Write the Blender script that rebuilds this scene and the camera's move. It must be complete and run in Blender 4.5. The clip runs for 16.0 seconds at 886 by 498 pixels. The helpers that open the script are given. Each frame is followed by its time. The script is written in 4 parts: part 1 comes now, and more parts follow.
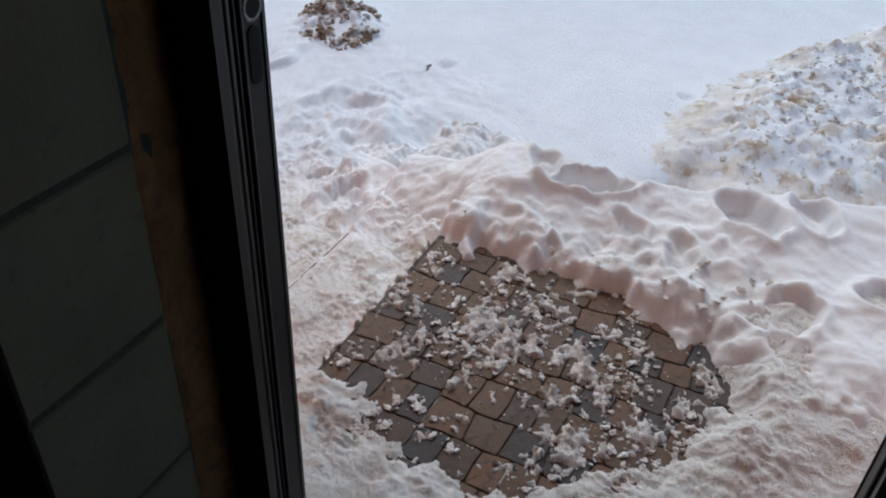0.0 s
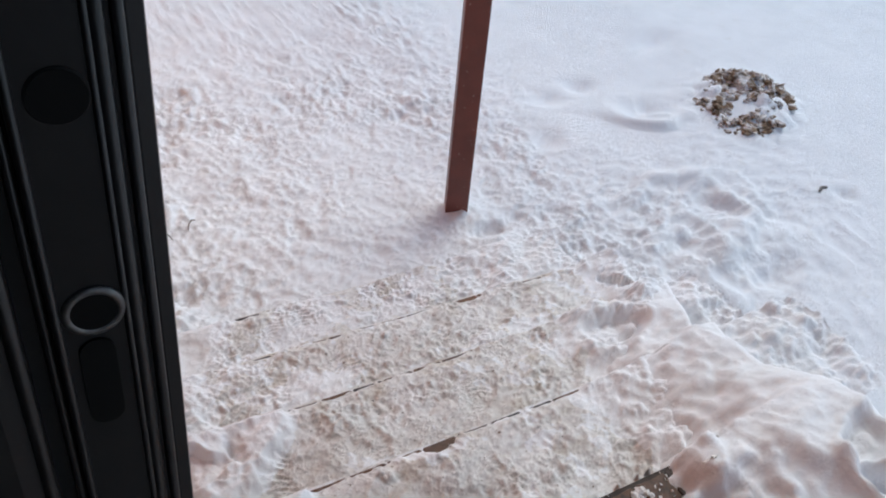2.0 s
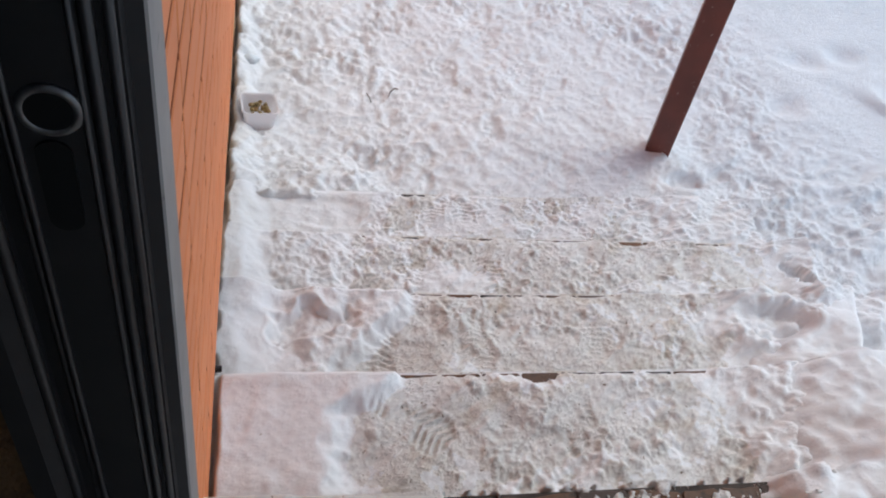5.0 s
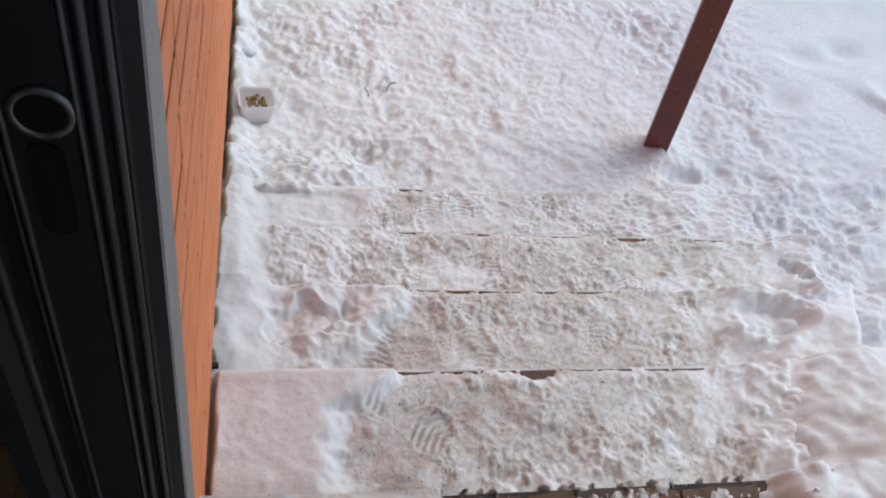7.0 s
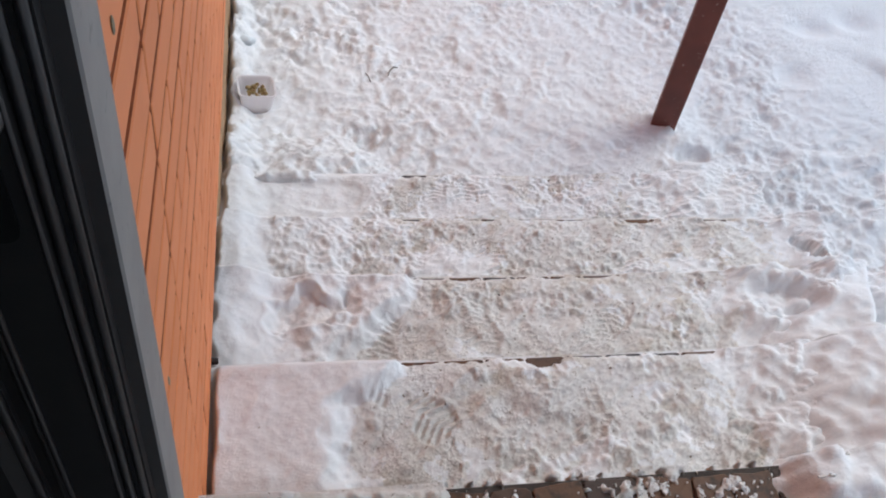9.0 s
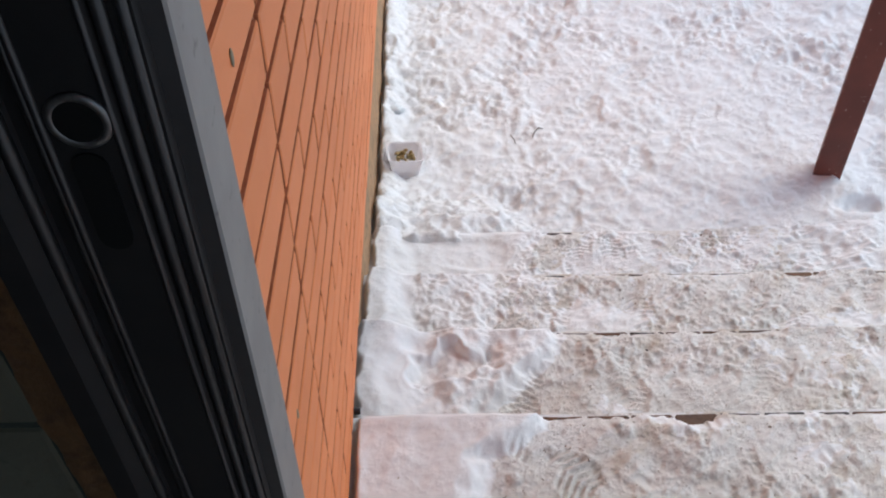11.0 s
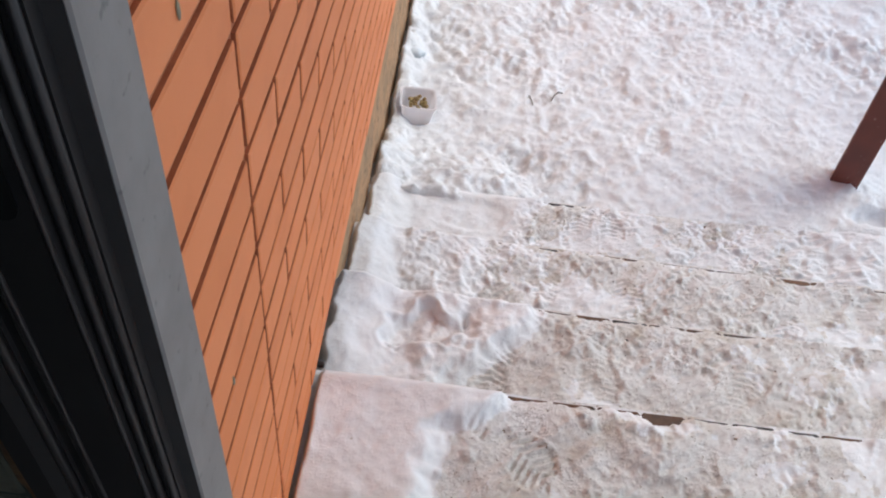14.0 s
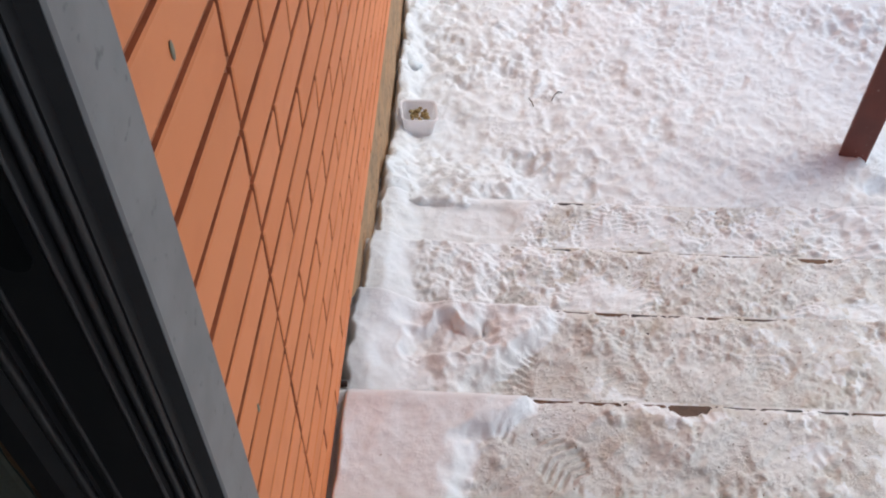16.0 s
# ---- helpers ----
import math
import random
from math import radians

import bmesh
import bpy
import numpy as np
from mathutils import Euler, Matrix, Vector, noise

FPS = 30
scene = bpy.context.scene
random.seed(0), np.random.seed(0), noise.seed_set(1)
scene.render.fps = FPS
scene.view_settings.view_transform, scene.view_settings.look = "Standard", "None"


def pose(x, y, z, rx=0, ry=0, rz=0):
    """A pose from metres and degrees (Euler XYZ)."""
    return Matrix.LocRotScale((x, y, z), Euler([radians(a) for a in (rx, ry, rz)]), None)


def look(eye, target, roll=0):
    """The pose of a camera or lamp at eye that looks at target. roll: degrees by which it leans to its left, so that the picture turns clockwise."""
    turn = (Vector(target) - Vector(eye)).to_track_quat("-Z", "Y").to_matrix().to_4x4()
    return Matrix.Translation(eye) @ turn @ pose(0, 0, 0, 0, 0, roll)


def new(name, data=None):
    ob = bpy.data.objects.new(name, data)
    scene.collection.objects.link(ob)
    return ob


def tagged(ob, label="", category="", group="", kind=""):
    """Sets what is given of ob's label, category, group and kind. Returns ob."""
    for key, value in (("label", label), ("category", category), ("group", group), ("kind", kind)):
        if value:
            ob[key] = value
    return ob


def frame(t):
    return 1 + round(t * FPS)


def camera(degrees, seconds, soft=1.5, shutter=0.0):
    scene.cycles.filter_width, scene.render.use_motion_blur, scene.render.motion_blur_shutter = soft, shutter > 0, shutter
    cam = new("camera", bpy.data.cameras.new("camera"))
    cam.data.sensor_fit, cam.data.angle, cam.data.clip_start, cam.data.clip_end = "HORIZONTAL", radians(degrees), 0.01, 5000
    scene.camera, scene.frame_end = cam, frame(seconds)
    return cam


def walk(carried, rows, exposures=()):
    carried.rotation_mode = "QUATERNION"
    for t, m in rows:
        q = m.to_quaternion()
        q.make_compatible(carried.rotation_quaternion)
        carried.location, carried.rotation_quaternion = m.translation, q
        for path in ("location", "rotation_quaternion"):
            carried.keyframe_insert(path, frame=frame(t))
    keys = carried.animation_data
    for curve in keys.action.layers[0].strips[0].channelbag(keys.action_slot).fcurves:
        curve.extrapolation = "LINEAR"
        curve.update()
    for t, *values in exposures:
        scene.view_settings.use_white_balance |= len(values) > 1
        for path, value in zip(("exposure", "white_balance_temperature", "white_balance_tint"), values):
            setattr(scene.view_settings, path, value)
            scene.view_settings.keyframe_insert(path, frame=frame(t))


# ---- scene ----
cam = camera(56.3, 16.0, soft=2.0)
PATH = [
    (0, (-0.801, -0.904, 1.462), (0.678, -0.225, 0.3), 3.0),
    (0.5, (-0.59, -0.756, 1.48), (0.924, -0.165, 0.315), 4.3),
    (1, (-0.434, -0.676, 1.482), (1.075, -0.136, 0.285), 5.1),
    (1.5, (-0.224, -0.639, 1.449), (1.004, 0.378, 0.242), 8.0),
    (2, (-0.077, -0.69, 1.472), (0.841, 0.607, 0.257), 8.9),
    (2.5, (-0.026, -0.695, 1.442), (0.618, 0.648, 0.107), 12.4),
    (3, (0.047, -0.688, 1.418), (0.619, 0.63, 0.026), 16.2),
    (3.5, (0.064, -0.687, 1.42), (0.529, 0.636, -0.006), 15.1),
    (4, (0.072, -0.69, 1.434), (0.518, 0.628, -0.002), 14.8),
    (6.5, (0.076, -0.667, 1.444), (0.528, 0.634, -0.007), 15.4),
    (7, (0.075, -0.669, 1.439), (0.529, 0.628, -0.014), 15.5),
    (7.5, (0.069, -0.667, 1.446), (0.521, 0.636, -0.003), 15.3),
    (8, (0.055, -0.643, 1.45), (0.584, 0.6, -0.024), 16.2),
    (8.5, (0.037, -0.605, 1.45), (0.609, 0.574, -0.061), 17.2),
    (9, (0.108, -0.64, 1.421), (0.534, 0.631, -0.063), 13.5),
    (9.5, (0.138, -0.664, 1.406), (0.405, 0.712, -0.02), 8.2),
    (10, (0.145, -0.672, 1.396), (0.275, 0.73, -0.023), 3.9),
    (10.2, (0.146, -0.671, 1.383), (0.232, 0.74, -0.032), 2.0),
    (12.5, (0.15, -0.659, 1.403), (0.158, 0.774, 0.008), 1.5),
    (13, (0.146, -0.641, 1.388), (0.108, 0.733, -0.066), 3.0),
    (13.5, (0.166, -0.617, 1.395), (0.195, 0.741, -0.073), 6.1),
    (14, (0.198, -0.592, 1.385), (0.239, 0.733, -0.113), 8.6),
    (14.5, (0.222, -0.581, 1.391), (0.307, 0.735, -0.112), 7.7),
    (15, (0.215, -0.587, 1.392), (0.271, 0.732, -0.11), 4.3),
    (15.5, (0.208, -0.588, 1.391), (0.224, 0.731, -0.112), 2.9),
    (16, (0.202, -0.593, 1.392), (0.207, 0.745, -0.094), 2.5),
]
walk(cam, [(t, look(eye, target, roll)) for t, eye, target, roll in PATH], exposures=[(0, -0.06, 6050, 3.5), (3, 0.0, 6040, 3), (9, 0.03, 6060, 3.5), (10, 0.13, 6080, 4), (16, 0.2, 6200, 4.7)])

# ---- world and light ----
world = bpy.data.worlds.new("overcast_sky")
scene.world = world
world.use_nodes = True
wn, wl = world.node_tree.nodes, world.node_tree.links
sky = wn.new("ShaderNodeTexSky")
sky.sky_type = "NISHITA"
sky.sun_disc = False
sky.sun_elevation, sky.sun_rotation = radians(50), radians(60)
sky.air_density, sky.dust_density, sky.ozone_density = 1.0, 2.0, 1.0
wn["Background"].inputs["Strength"].default_value = 0.15
wl.new(sky.outputs[0], wn["Background"].inputs["Color"])
sun = new("sun", bpy.data.lights.new("sun", "SUN"))
sun.data.energy, sun.data.angle, sun.data.color = 1.1, radians(48), (1.0, 0.98, 0.95)
sun.matrix_world = look((4.8, 2.7, 6.6), (0, 0, 0))


# ---- materials ----
def hexmix(nodes, links, fac, a, b):
    m = nodes.new("ShaderNodeMix")
    m.data_type = "RGBA"
    m.inputs[6].default_value = (*a, 1) if not hasattr(a, "links") else (0, 0, 0, 1)
    m.inputs[7].default_value = (*b, 1) if not hasattr(b, "links") else (0, 0, 0, 1)
    if hasattr(a, "links"):
        links.new(a, m.inputs[6])
    if hasattr(b, "links"):
        links.new(b, m.inputs[7])
    links.new(fac, m.inputs[0])
    return m.outputs[2]


def ramp(nodes, links, src, lo, hi):
    r = nodes.new("ShaderNodeMapRange")
    r.inputs[1].default_value, r.inputs[2].default_value = lo, hi
    links.new(src, r.inputs[0])
    return r.outputs[0]


def noise_tex(nodes, links, coord, scale, detail=4.0, rough=0.55):
    n = nodes.new("ShaderNodeTexNoise")
    n.inputs["Scale"].default_value, n.inputs["Detail"].default_value = scale, detail
    n.inputs["Roughness"].default_value = rough
    links.new(coord, n.inputs["Vector"])
    return n.outputs[0]


def surface(name, colour, second=None, scale=6.0, span=(0.4, 0.65), third=None, scale3=40.0, span3=(0.5, 0.7), rough=0.7,
            metal=0.0, bump=0.2, bump_scale=120.0, bump_size=0.004, random=None, spec=0.5, stretch=None):
    """A surface with two scales of colour, a fine relief and, if asked, a colour of its own for each piece."""
    mat = bpy.data.materials.new(name)
    mat.use_nodes = True
    nodes, links = mat.node_tree.nodes, mat.node_tree.links
    bsdf = nodes["Principled BSDF"]
    geo = nodes.new("ShaderNodeNewGeometry")
    coord = geo.outputs["Position"]
    if stretch:
        mp = nodes.new("ShaderNodeMapping")
        mp.inputs["Scale"].default_value = stretch
        links.new(coord, mp.inputs[0])
        coord = mp.outputs[0]
    col = None
    if random:
        info = nodes.new("ShaderNodeObjectInfo")
        cr = nodes.new("ShaderNodeValToRGB")
        cr.color_ramp.interpolation = "LINEAR"
        for i, c in enumerate(random):
            e = cr.color_ramp.elements[i] if i < 2 else cr.color_ramp.elements.new(1.0)
            e.position, e.color = i / (len(random) - 1), (*c, 1)
        links.new(info.outputs["Random"], cr.inputs[0])
        col = cr.outputs[0]
    if second:
        f = ramp(nodes, links, noise_tex(nodes, links, coord, scale), *span)
        col = hexmix(nodes, links, f, col if col is not None else colour, second)
    if third:
        f = ramp(nodes, links, noise_tex(nodes, links, coord, scale3), *span3)
        col = hexmix(nodes, links, f, col if col is not None else colour, third)
    if col is None:
        bsdf.inputs["Base Color"].default_value = (*colour, 1)
    else:
        links.new(col, bsdf.inputs["Base Color"])
    bsdf.inputs["Roughness"].default_value, bsdf.inputs["Metallic"].default_value = rough, metal
    bsdf.inputs["Specular IOR Level"].default_value = spec
    if bump:
        b = nodes.new("ShaderNodeBump")
        b.inputs["Strength"].default_value, b.inputs["Distance"].default_value = bump, bump_size
        links.new(noise_tex(nodes, links, coord, bump_scale, 6.0, 0.6), b.inputs["Height"])
        links.new(b.outputs[0], bsdf.inputs["Normal"])
    return mat


def snow(name, colour, shade, stain, stain_span, speck, speck_span, grain=0.5):
    """Snow: broad tone, sandy stains, dark specks, and relief from clumps down to grains."""
    mat = bpy.data.materials.new(name)
    mat.use_nodes = True
    nodes, links = mat.node_tree.nodes, mat.node_tree.links
    bsdf = nodes["Principled BSDF"]
    coord = nodes.new("ShaderNodeNewGeometry").outputs["Position"]
    col = hexmix(nodes, links, ramp(nodes, links, noise_tex(nodes, links, coord, 4.5), 0.38, 0.68), colour, shade)
    col = hexmix(nodes, links, ramp(nodes, links, noise_tex(nodes, links, coord, 8.5, 8.0, 0.68), *stain_span), col, stain)
    col = hexmix(nodes, links, ramp(nodes, links, noise_tex(nodes, links, coord, 75.0, 3.0, 0.6), *speck_span), col, speck)
    links.new(col, bsdf.inputs["Base Color"])
    bsdf.inputs["Roughness"].default_value, bsdf.inputs["Specular IOR Level"].default_value = 0.75, 0.22
    coarse, fine = nodes.new("ShaderNodeBump"), nodes.new("ShaderNodeBump")
    coarse.inputs["Strength"].default_value, coarse.inputs["Distance"].default_value = grain, 0.010
    links.new(noise_tex(nodes, links, coord, 48.0, 9.0, 0.66), coarse.inputs["Height"])
    fine.inputs["Strength"].default_value, fine.inputs["Distance"].default_value = grain, 0.003
    links.new(noise_tex(nodes, links, coord, 210.0, 4.0, 0.6), fine.inputs["Height"])
    links.new(coarse.outputs[0], fine.inputs["Normal"])
    links.new(fine.outputs[0], bsdf.inputs["Normal"])
    return mat


SNOW = snow("fresh_snow", (0.88, 0.88, 0.885), (0.83, 0.83, 0.835), (0.76, 0.735, 0.70), (0.60, 0.80), (0.52, 0.48, 0.43), (0.69, 0.77), 0.75)
SNOW_TROD = snow("trodden_snow", (0.83, 0.81, 0.785), (0.755, 0.725, 0.68), (0.56, 0.48, 0.37), (0.53, 0.80), (0.27, 0.20, 0.14), (0.655, 0.73), 0.95)
SNOW_BANK = snow("bank_snow", (0.86, 0.86, 0.87), (0.81, 0.805, 0.80), (0.74, 0.70, 0.66), (0.60, 0.82), (0.55, 0.50, 0.44), (0.73, 0.80), 0.32)
SNOW_DIRTY = snow("dirty_snow", (0.83, 0.80, 0.77), (0.77, 0.70, 0.61), (0.50, 0.37, 0.23), (0.50, 0.66), (0.25, 0.17, 0.10), (0.66, 0.76), 0.8)
CRUMB = snow("snow_crumb", (0.83, 0.815, 0.79), (0.72, 0.68, 0.63), (0.50, 0.42, 0.34), (0.55, 0.75), (0.35, 0.27, 0.2), (0.66, 0.76), 0.6)
STONE = surface("stone_tile", (0.2, 0.15, 0.1), None, rough=0.55, random=[(0.088, 0.052, 0.035), (0.150, 0.080, 0.043), (0.042, 0.043, 0.048), (0.115, 0.064, 0.038), (0.165, 0.085, 0.045), (0.050, 0.046, 0.046), (0.100, 0.058, 0.037)], third=(0.04, 0.032, 0.027), scale3=45, span3=(0.5, 0.75), bump=0.35, bump_scale=70, bump_size=0.004, spec=0.25)
GROUT = surface("grout", (0.05, 0.040, 0.034), (0.075, 0.06, 0.05), 20, rough=0.9, bump=0.3)
WHITE_GROUT = surface("white_grout", (0.42, 0.40, 0.37), (0.08, 0.065, 0.055), 22, (0.42, 0.56), rough=0.9, bump=0.3)
BRICK = surface("orange_brick", (0.6, 0.2, 0.1), None, rough=0.62, random=[(0.75, 0.246, 0.093), (0.79, 0.270, 0.108), (0.72, 0.236, 0.088)],
                third=(0.66, 0.205, 0.075), scale3=9, span3=(0.5, 0.85), bump=0.2, bump_scale=240, bump_size=0.001, spec=0.15)
JOINT = surface("brick_joint", (0.50, 0.165, 0.068), (0.34, 0.105, 0.045), 25, rough=0.85, bump=0.3)
PLINTH = surface("rough_plinth", (0.46, 0.27, 0.14), (0.32, 0.21, 0.12), 9, (0.4, 0.65), third=(0.10, 0.07, 0.045), scale3=35, span3=(0.55, 0.75), rough=0.9, bump=0.8, bump_scale=45, bump_size=0.01)
BLACK = surface("black_paint", (0.007, 0.0065, 0.007), (0.010, 0.009, 0.009), 30, rough=0.5, bump=0.08, bump_scale=400, bump_size=0.001, spec=0.22)
RUBBER = surface("rubber_seal", (0.012, 0.011, 0.011), (0.018, 0.016, 0.016), 60, rough=0.38, bump=0.1)
FLANGE = surface("grey_flange", (0.225, 0.21, 0.20), (0.18, 0.168, 0.162), 12, third=(0.11, 0.10, 0.10), scale3=60, span3=(0.62, 0.75), rough=0.5, bump=0.1, bump_scale=200, bump_size=0.001, spec=0.25)
CHROME = surface("worn_steel", (0.20, 0.195, 0.19), (0.12, 0.115, 0.115), 80, rough=0.45, metal=0.9, bump=0.1)
# near-black that stands for the shade inside the lock's holes
HOLE_SHADE = surface("lock_hole_shade", (0.005, 0.005, 0.005), rough=0.6, bump=0, spec=0.1)
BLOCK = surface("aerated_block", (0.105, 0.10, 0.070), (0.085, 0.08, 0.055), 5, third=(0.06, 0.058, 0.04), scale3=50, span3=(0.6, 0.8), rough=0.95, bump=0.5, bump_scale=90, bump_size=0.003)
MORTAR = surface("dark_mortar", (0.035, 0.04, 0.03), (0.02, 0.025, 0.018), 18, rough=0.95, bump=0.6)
FOAM = surface("mounting_foam", (0.17, 0.085, 0.032), (0.12, 0.06, 0.022), 12, third=(0.09, 0.04, 0.018), scale3=40, rough=0.9, bump=0.8, bump_scale=60, bump_size=0.008)
POST = surface("brown_paint", (0.165, 0.044, 0.030), (0.13, 0.036, 0.026), 8, third=(0.46, 0.36, 0.30), scale3=70, span3=(0.68, 0.72), rough=0.45, bump=0.1, bump_scale=200, bump_size=0.001)
MORTAR_CHIP = surface("paint_chip", (0.30, 0.27, 0.18), (0.22, 0.20, 0.14), 90, rough=0.8, bump=0.2)
GREY_BROWN = surface("grey_brown_jamb", (0.17, 0.15, 0.135), (0.13, 0.115, 0.10), 14, (0.4, 0.6), rough=0.5, bump=0.1, stretch=(4, 4, 0.4))
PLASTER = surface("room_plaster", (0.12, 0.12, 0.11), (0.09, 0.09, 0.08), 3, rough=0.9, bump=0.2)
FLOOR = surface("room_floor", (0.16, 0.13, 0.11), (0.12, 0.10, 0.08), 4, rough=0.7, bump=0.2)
# unseen boards, toned pale to bounce neutral light onto the porch snow
BOARD = surface("canopy_board", (0.35, 0.335, 0.315), (0.29, 0.275, 0.255), 5, rough=0.7, bump=0.3, stretch=(8, 1, 1))
PLASTIC = surface("milky_plastic", (0.93, 0.91, 0.91), (0.90, 0.88, 0.88), 20, rough=0.28, bump=0.05)
_pn, _pl = PLASTIC.node_tree.nodes, PLASTIC.node_tree.links
_thin, _both = _pn.new("ShaderNodeBsdfTranslucent"), _pn.new("ShaderNodeMixShader")
_thin.inputs[0].default_value, _both.inputs[0].default_value = (0.96, 0.93, 0.94, 1), 0.5
_pl.new(_pn["Principled BSDF"].outputs[0], _both.inputs[1])
_pl.new(_thin.outputs[0], _both.inputs[2])
_pl.new(_both.outputs[0], _pn["Material Output"].inputs["Surface"])
FOOD = surface("dry_food", (0.42, 0.34, 0.15), (0.28, 0.17, 0.07), 60, (0.4, 0.6), rough=0.75, bump=0.4)
SOIL = surface("clod", (0.16, 0.10, 0.06), (0.30, 0.21, 0.13), 25, (0.4, 0.6), third=(0.74, 0.69, 0.64), scale3=14, span3=(0.46, 0.58), rough=0.95, bump=0.6, bump_scale=90)
ICE = surface("ice", (0.70, 0.75, 0.78), (0.77, 0.80, 0.82), 40, rough=0.35, bump=0.3)
TWIG = surface("twig", (0.22, 0.195, 0.175), rough=0.9, bump=0)


# ---- building helpers ----
def mesh_from(name, verts, faces, mat, smooth=False):
    me = bpy.data.meshes.new(name)
    me.from_pydata(verts, [], faces)
    me.materials.append(mat)
    if smooth:
        me.polygons.foreach_set("use_smooth", [True] * len(me.polygons))
    me.update()
    return me


def under(ob, parent):
    if parent is not None:
        ob.parent = parent
    return ob


def part(name, bm, mat, parent=None, label="", smooth=False):
    me = bpy.data.meshes.new(name)
    bmesh.ops.recalc_face_normals(bm, faces=bm.faces)
    bm.to_mesh(me)
    bm.free()
    me.materials.append(mat)
    if smooth:
        me.polygons.foreach_set("use_smooth", [True] * len(me.polygons))
    ob = under(new(name, me), parent)
    return tagged(ob, label) if label else ob


def box_bm(x0, x1, y0, y1, z0, z1, bevel=0.0, seg=1, bm=None):
    own = bm is None
    bm = bmesh.new() if own else bm
    got = bmesh.ops.create_cube(bm, size=1.0)["verts"]
    bmesh.ops.scale(bm, vec=(x1 - x0, y1 - y0, z1 - z0), verts=got)
    bmesh.ops.translate(bm, vec=((x0 + x1) / 2, (y0 + y1) / 2, (z0 + z1) / 2), verts=got)
    if bevel:
        bmesh.ops.bevel(bm, geom=[e for e in bm.edges if all(v in got for v in e.verts)], offset=bevel, segments=seg, affect="EDGES", profile=0.6)
    return bm


def prism(outline, z0, z1, cap=True):
    """An outline of (x, y) drawn up from z0 to z1."""
    bm = bmesh.new()
    lo = [bm.verts.new((x, y, z0)) for x, y in outline]
    hi = [bm.verts.new((x, y, z1)) for x, y in outline]
    n = len(outline)
    for i in range(n):
        bm.faces.new((lo[i], lo[(i + 1) % n], hi[(i + 1) % n], hi[i]))
    if cap:
        bm.faces.new(lo[::-1])
        bm.faces.new(hi)
    return bm


# smooth random fields over arrays of places
def rnd(i, j, seed):
    h = (i.astype(np.int64) * 374761393 + j.astype(np.int64) * 668265263 + seed * 1274126177) & 0xFFFFFFFF
    h = ((h ^ (h >> 13)) * 1274126177) & 0xFFFFFFFF
    return ((h ^ (h >> 16)) & 0xFFFFFF) / float(0xFFFFFF)


def field(x, y, size, seed):
    u, v = x / size, y / size
    i, j = np.floor(u), np.floor(v)
    a, b = u - i, v - j
    a, b = a * a * a * (a * (a * 6 - 15) + 10), b * b * b * (b * (b * 6 - 15) + 10)
    p = rnd(i, j, seed) * (1 - a) + rnd(i + 1, j, seed) * a
    q = rnd(i, j + 1, seed) * (1 - a) + rnd(i + 1, j + 1, seed) * a
    return (p * (1 - b) + q * b) * 2 - 1


def rough(x, y, size, octaves, seed, gain=0.5):
    out, amp = 0.0, 1.0
    for k in range(octaves):
        c, s = math.cos(0.7 * k), math.sin(0.7 * k)
        out = out + amp * field(c * x - s * y + 3.1 * k, s * x + c * y, size, seed + k)
        size, amp = size / 2, amp * gain
    return out


def creased(x, y, size, octaves, seed, gain=0.6):
    """A field with sharp crests, like broken and pressed snow."""
    out, amp = 0.0, 1.0
    for k in range(octaves):
        c, d = math.cos(1.1 * k + 0.4), math.sin(1.1 * k + 0.4)
        out = out + amp * (0.5 - np.abs(field(c * x - d * y + 1.7 * k, d * x + c * y, size, seed + k)) * 2 + 0.15)
        size, amp = size / 2, amp * gain
    return out


def clods(x, y, cell, seed, share=0.6, small=0.25, big=0.6):
    """Round lumps strewn one to a cell, as height above the ground."""
    i, j = np.floor(x / cell), np.floor(y / cell)
    best = np.zeros_like(x)
    for di in (-1, 0, 1):
        for dj in (-1, 0, 1):
            a, b = i + di, j + dj
            px, py = (a + rnd(a, b, seed)) * cell, (b + rnd(a, b, seed + 1)) * cell
            r = cell * (small + (big - small) * rnd(a, b, seed + 2)) * (rnd(a, b, seed + 3) < share)
            best = np.maximum(best, np.sqrt(np.maximum(r * r - (x - px) ** 2 - (y - py) ** 2, 0)))
    return best


def packed(x, y, seed):
    """Trodden snow: pressed flats beside broken, crumbly places, in metres."""
    broken = step(rough(x, y, 0.17, 3, seed, 0.6), -0.2, 0.55)
    scuff = rough(0.8 * x + 0.6 * y, (0.8 * y - 0.6 * x) * 2.6, 0.10, 4, seed + 7, 0.65)
    z = 0.005 * rough(x, y, 0.15, 3, seed + 11, 0.55) + 0.0020 * scuff
    z = z + (0.0008 + 0.0026 * broken) * rough(x, y, 0.034, 3, seed + 13, 0.8)
    u, v = x + 0.011 * rough(x, y, 0.022, 2, seed + 15), y + 0.011 * rough(x, y, 0.022, 2, seed + 16)
    z = z + broken * (0.24 * clods(u, v, 0.034, seed + 17, 0.36, 0.10, 0.45) + 0.22 * clods(u, v, 0.017, seed + 23, 0.45, 0.2, 0.5))
    return z + 0.35 * clods(u, v, 0.09, seed + 29, 0.22, 0.08, 0.24)


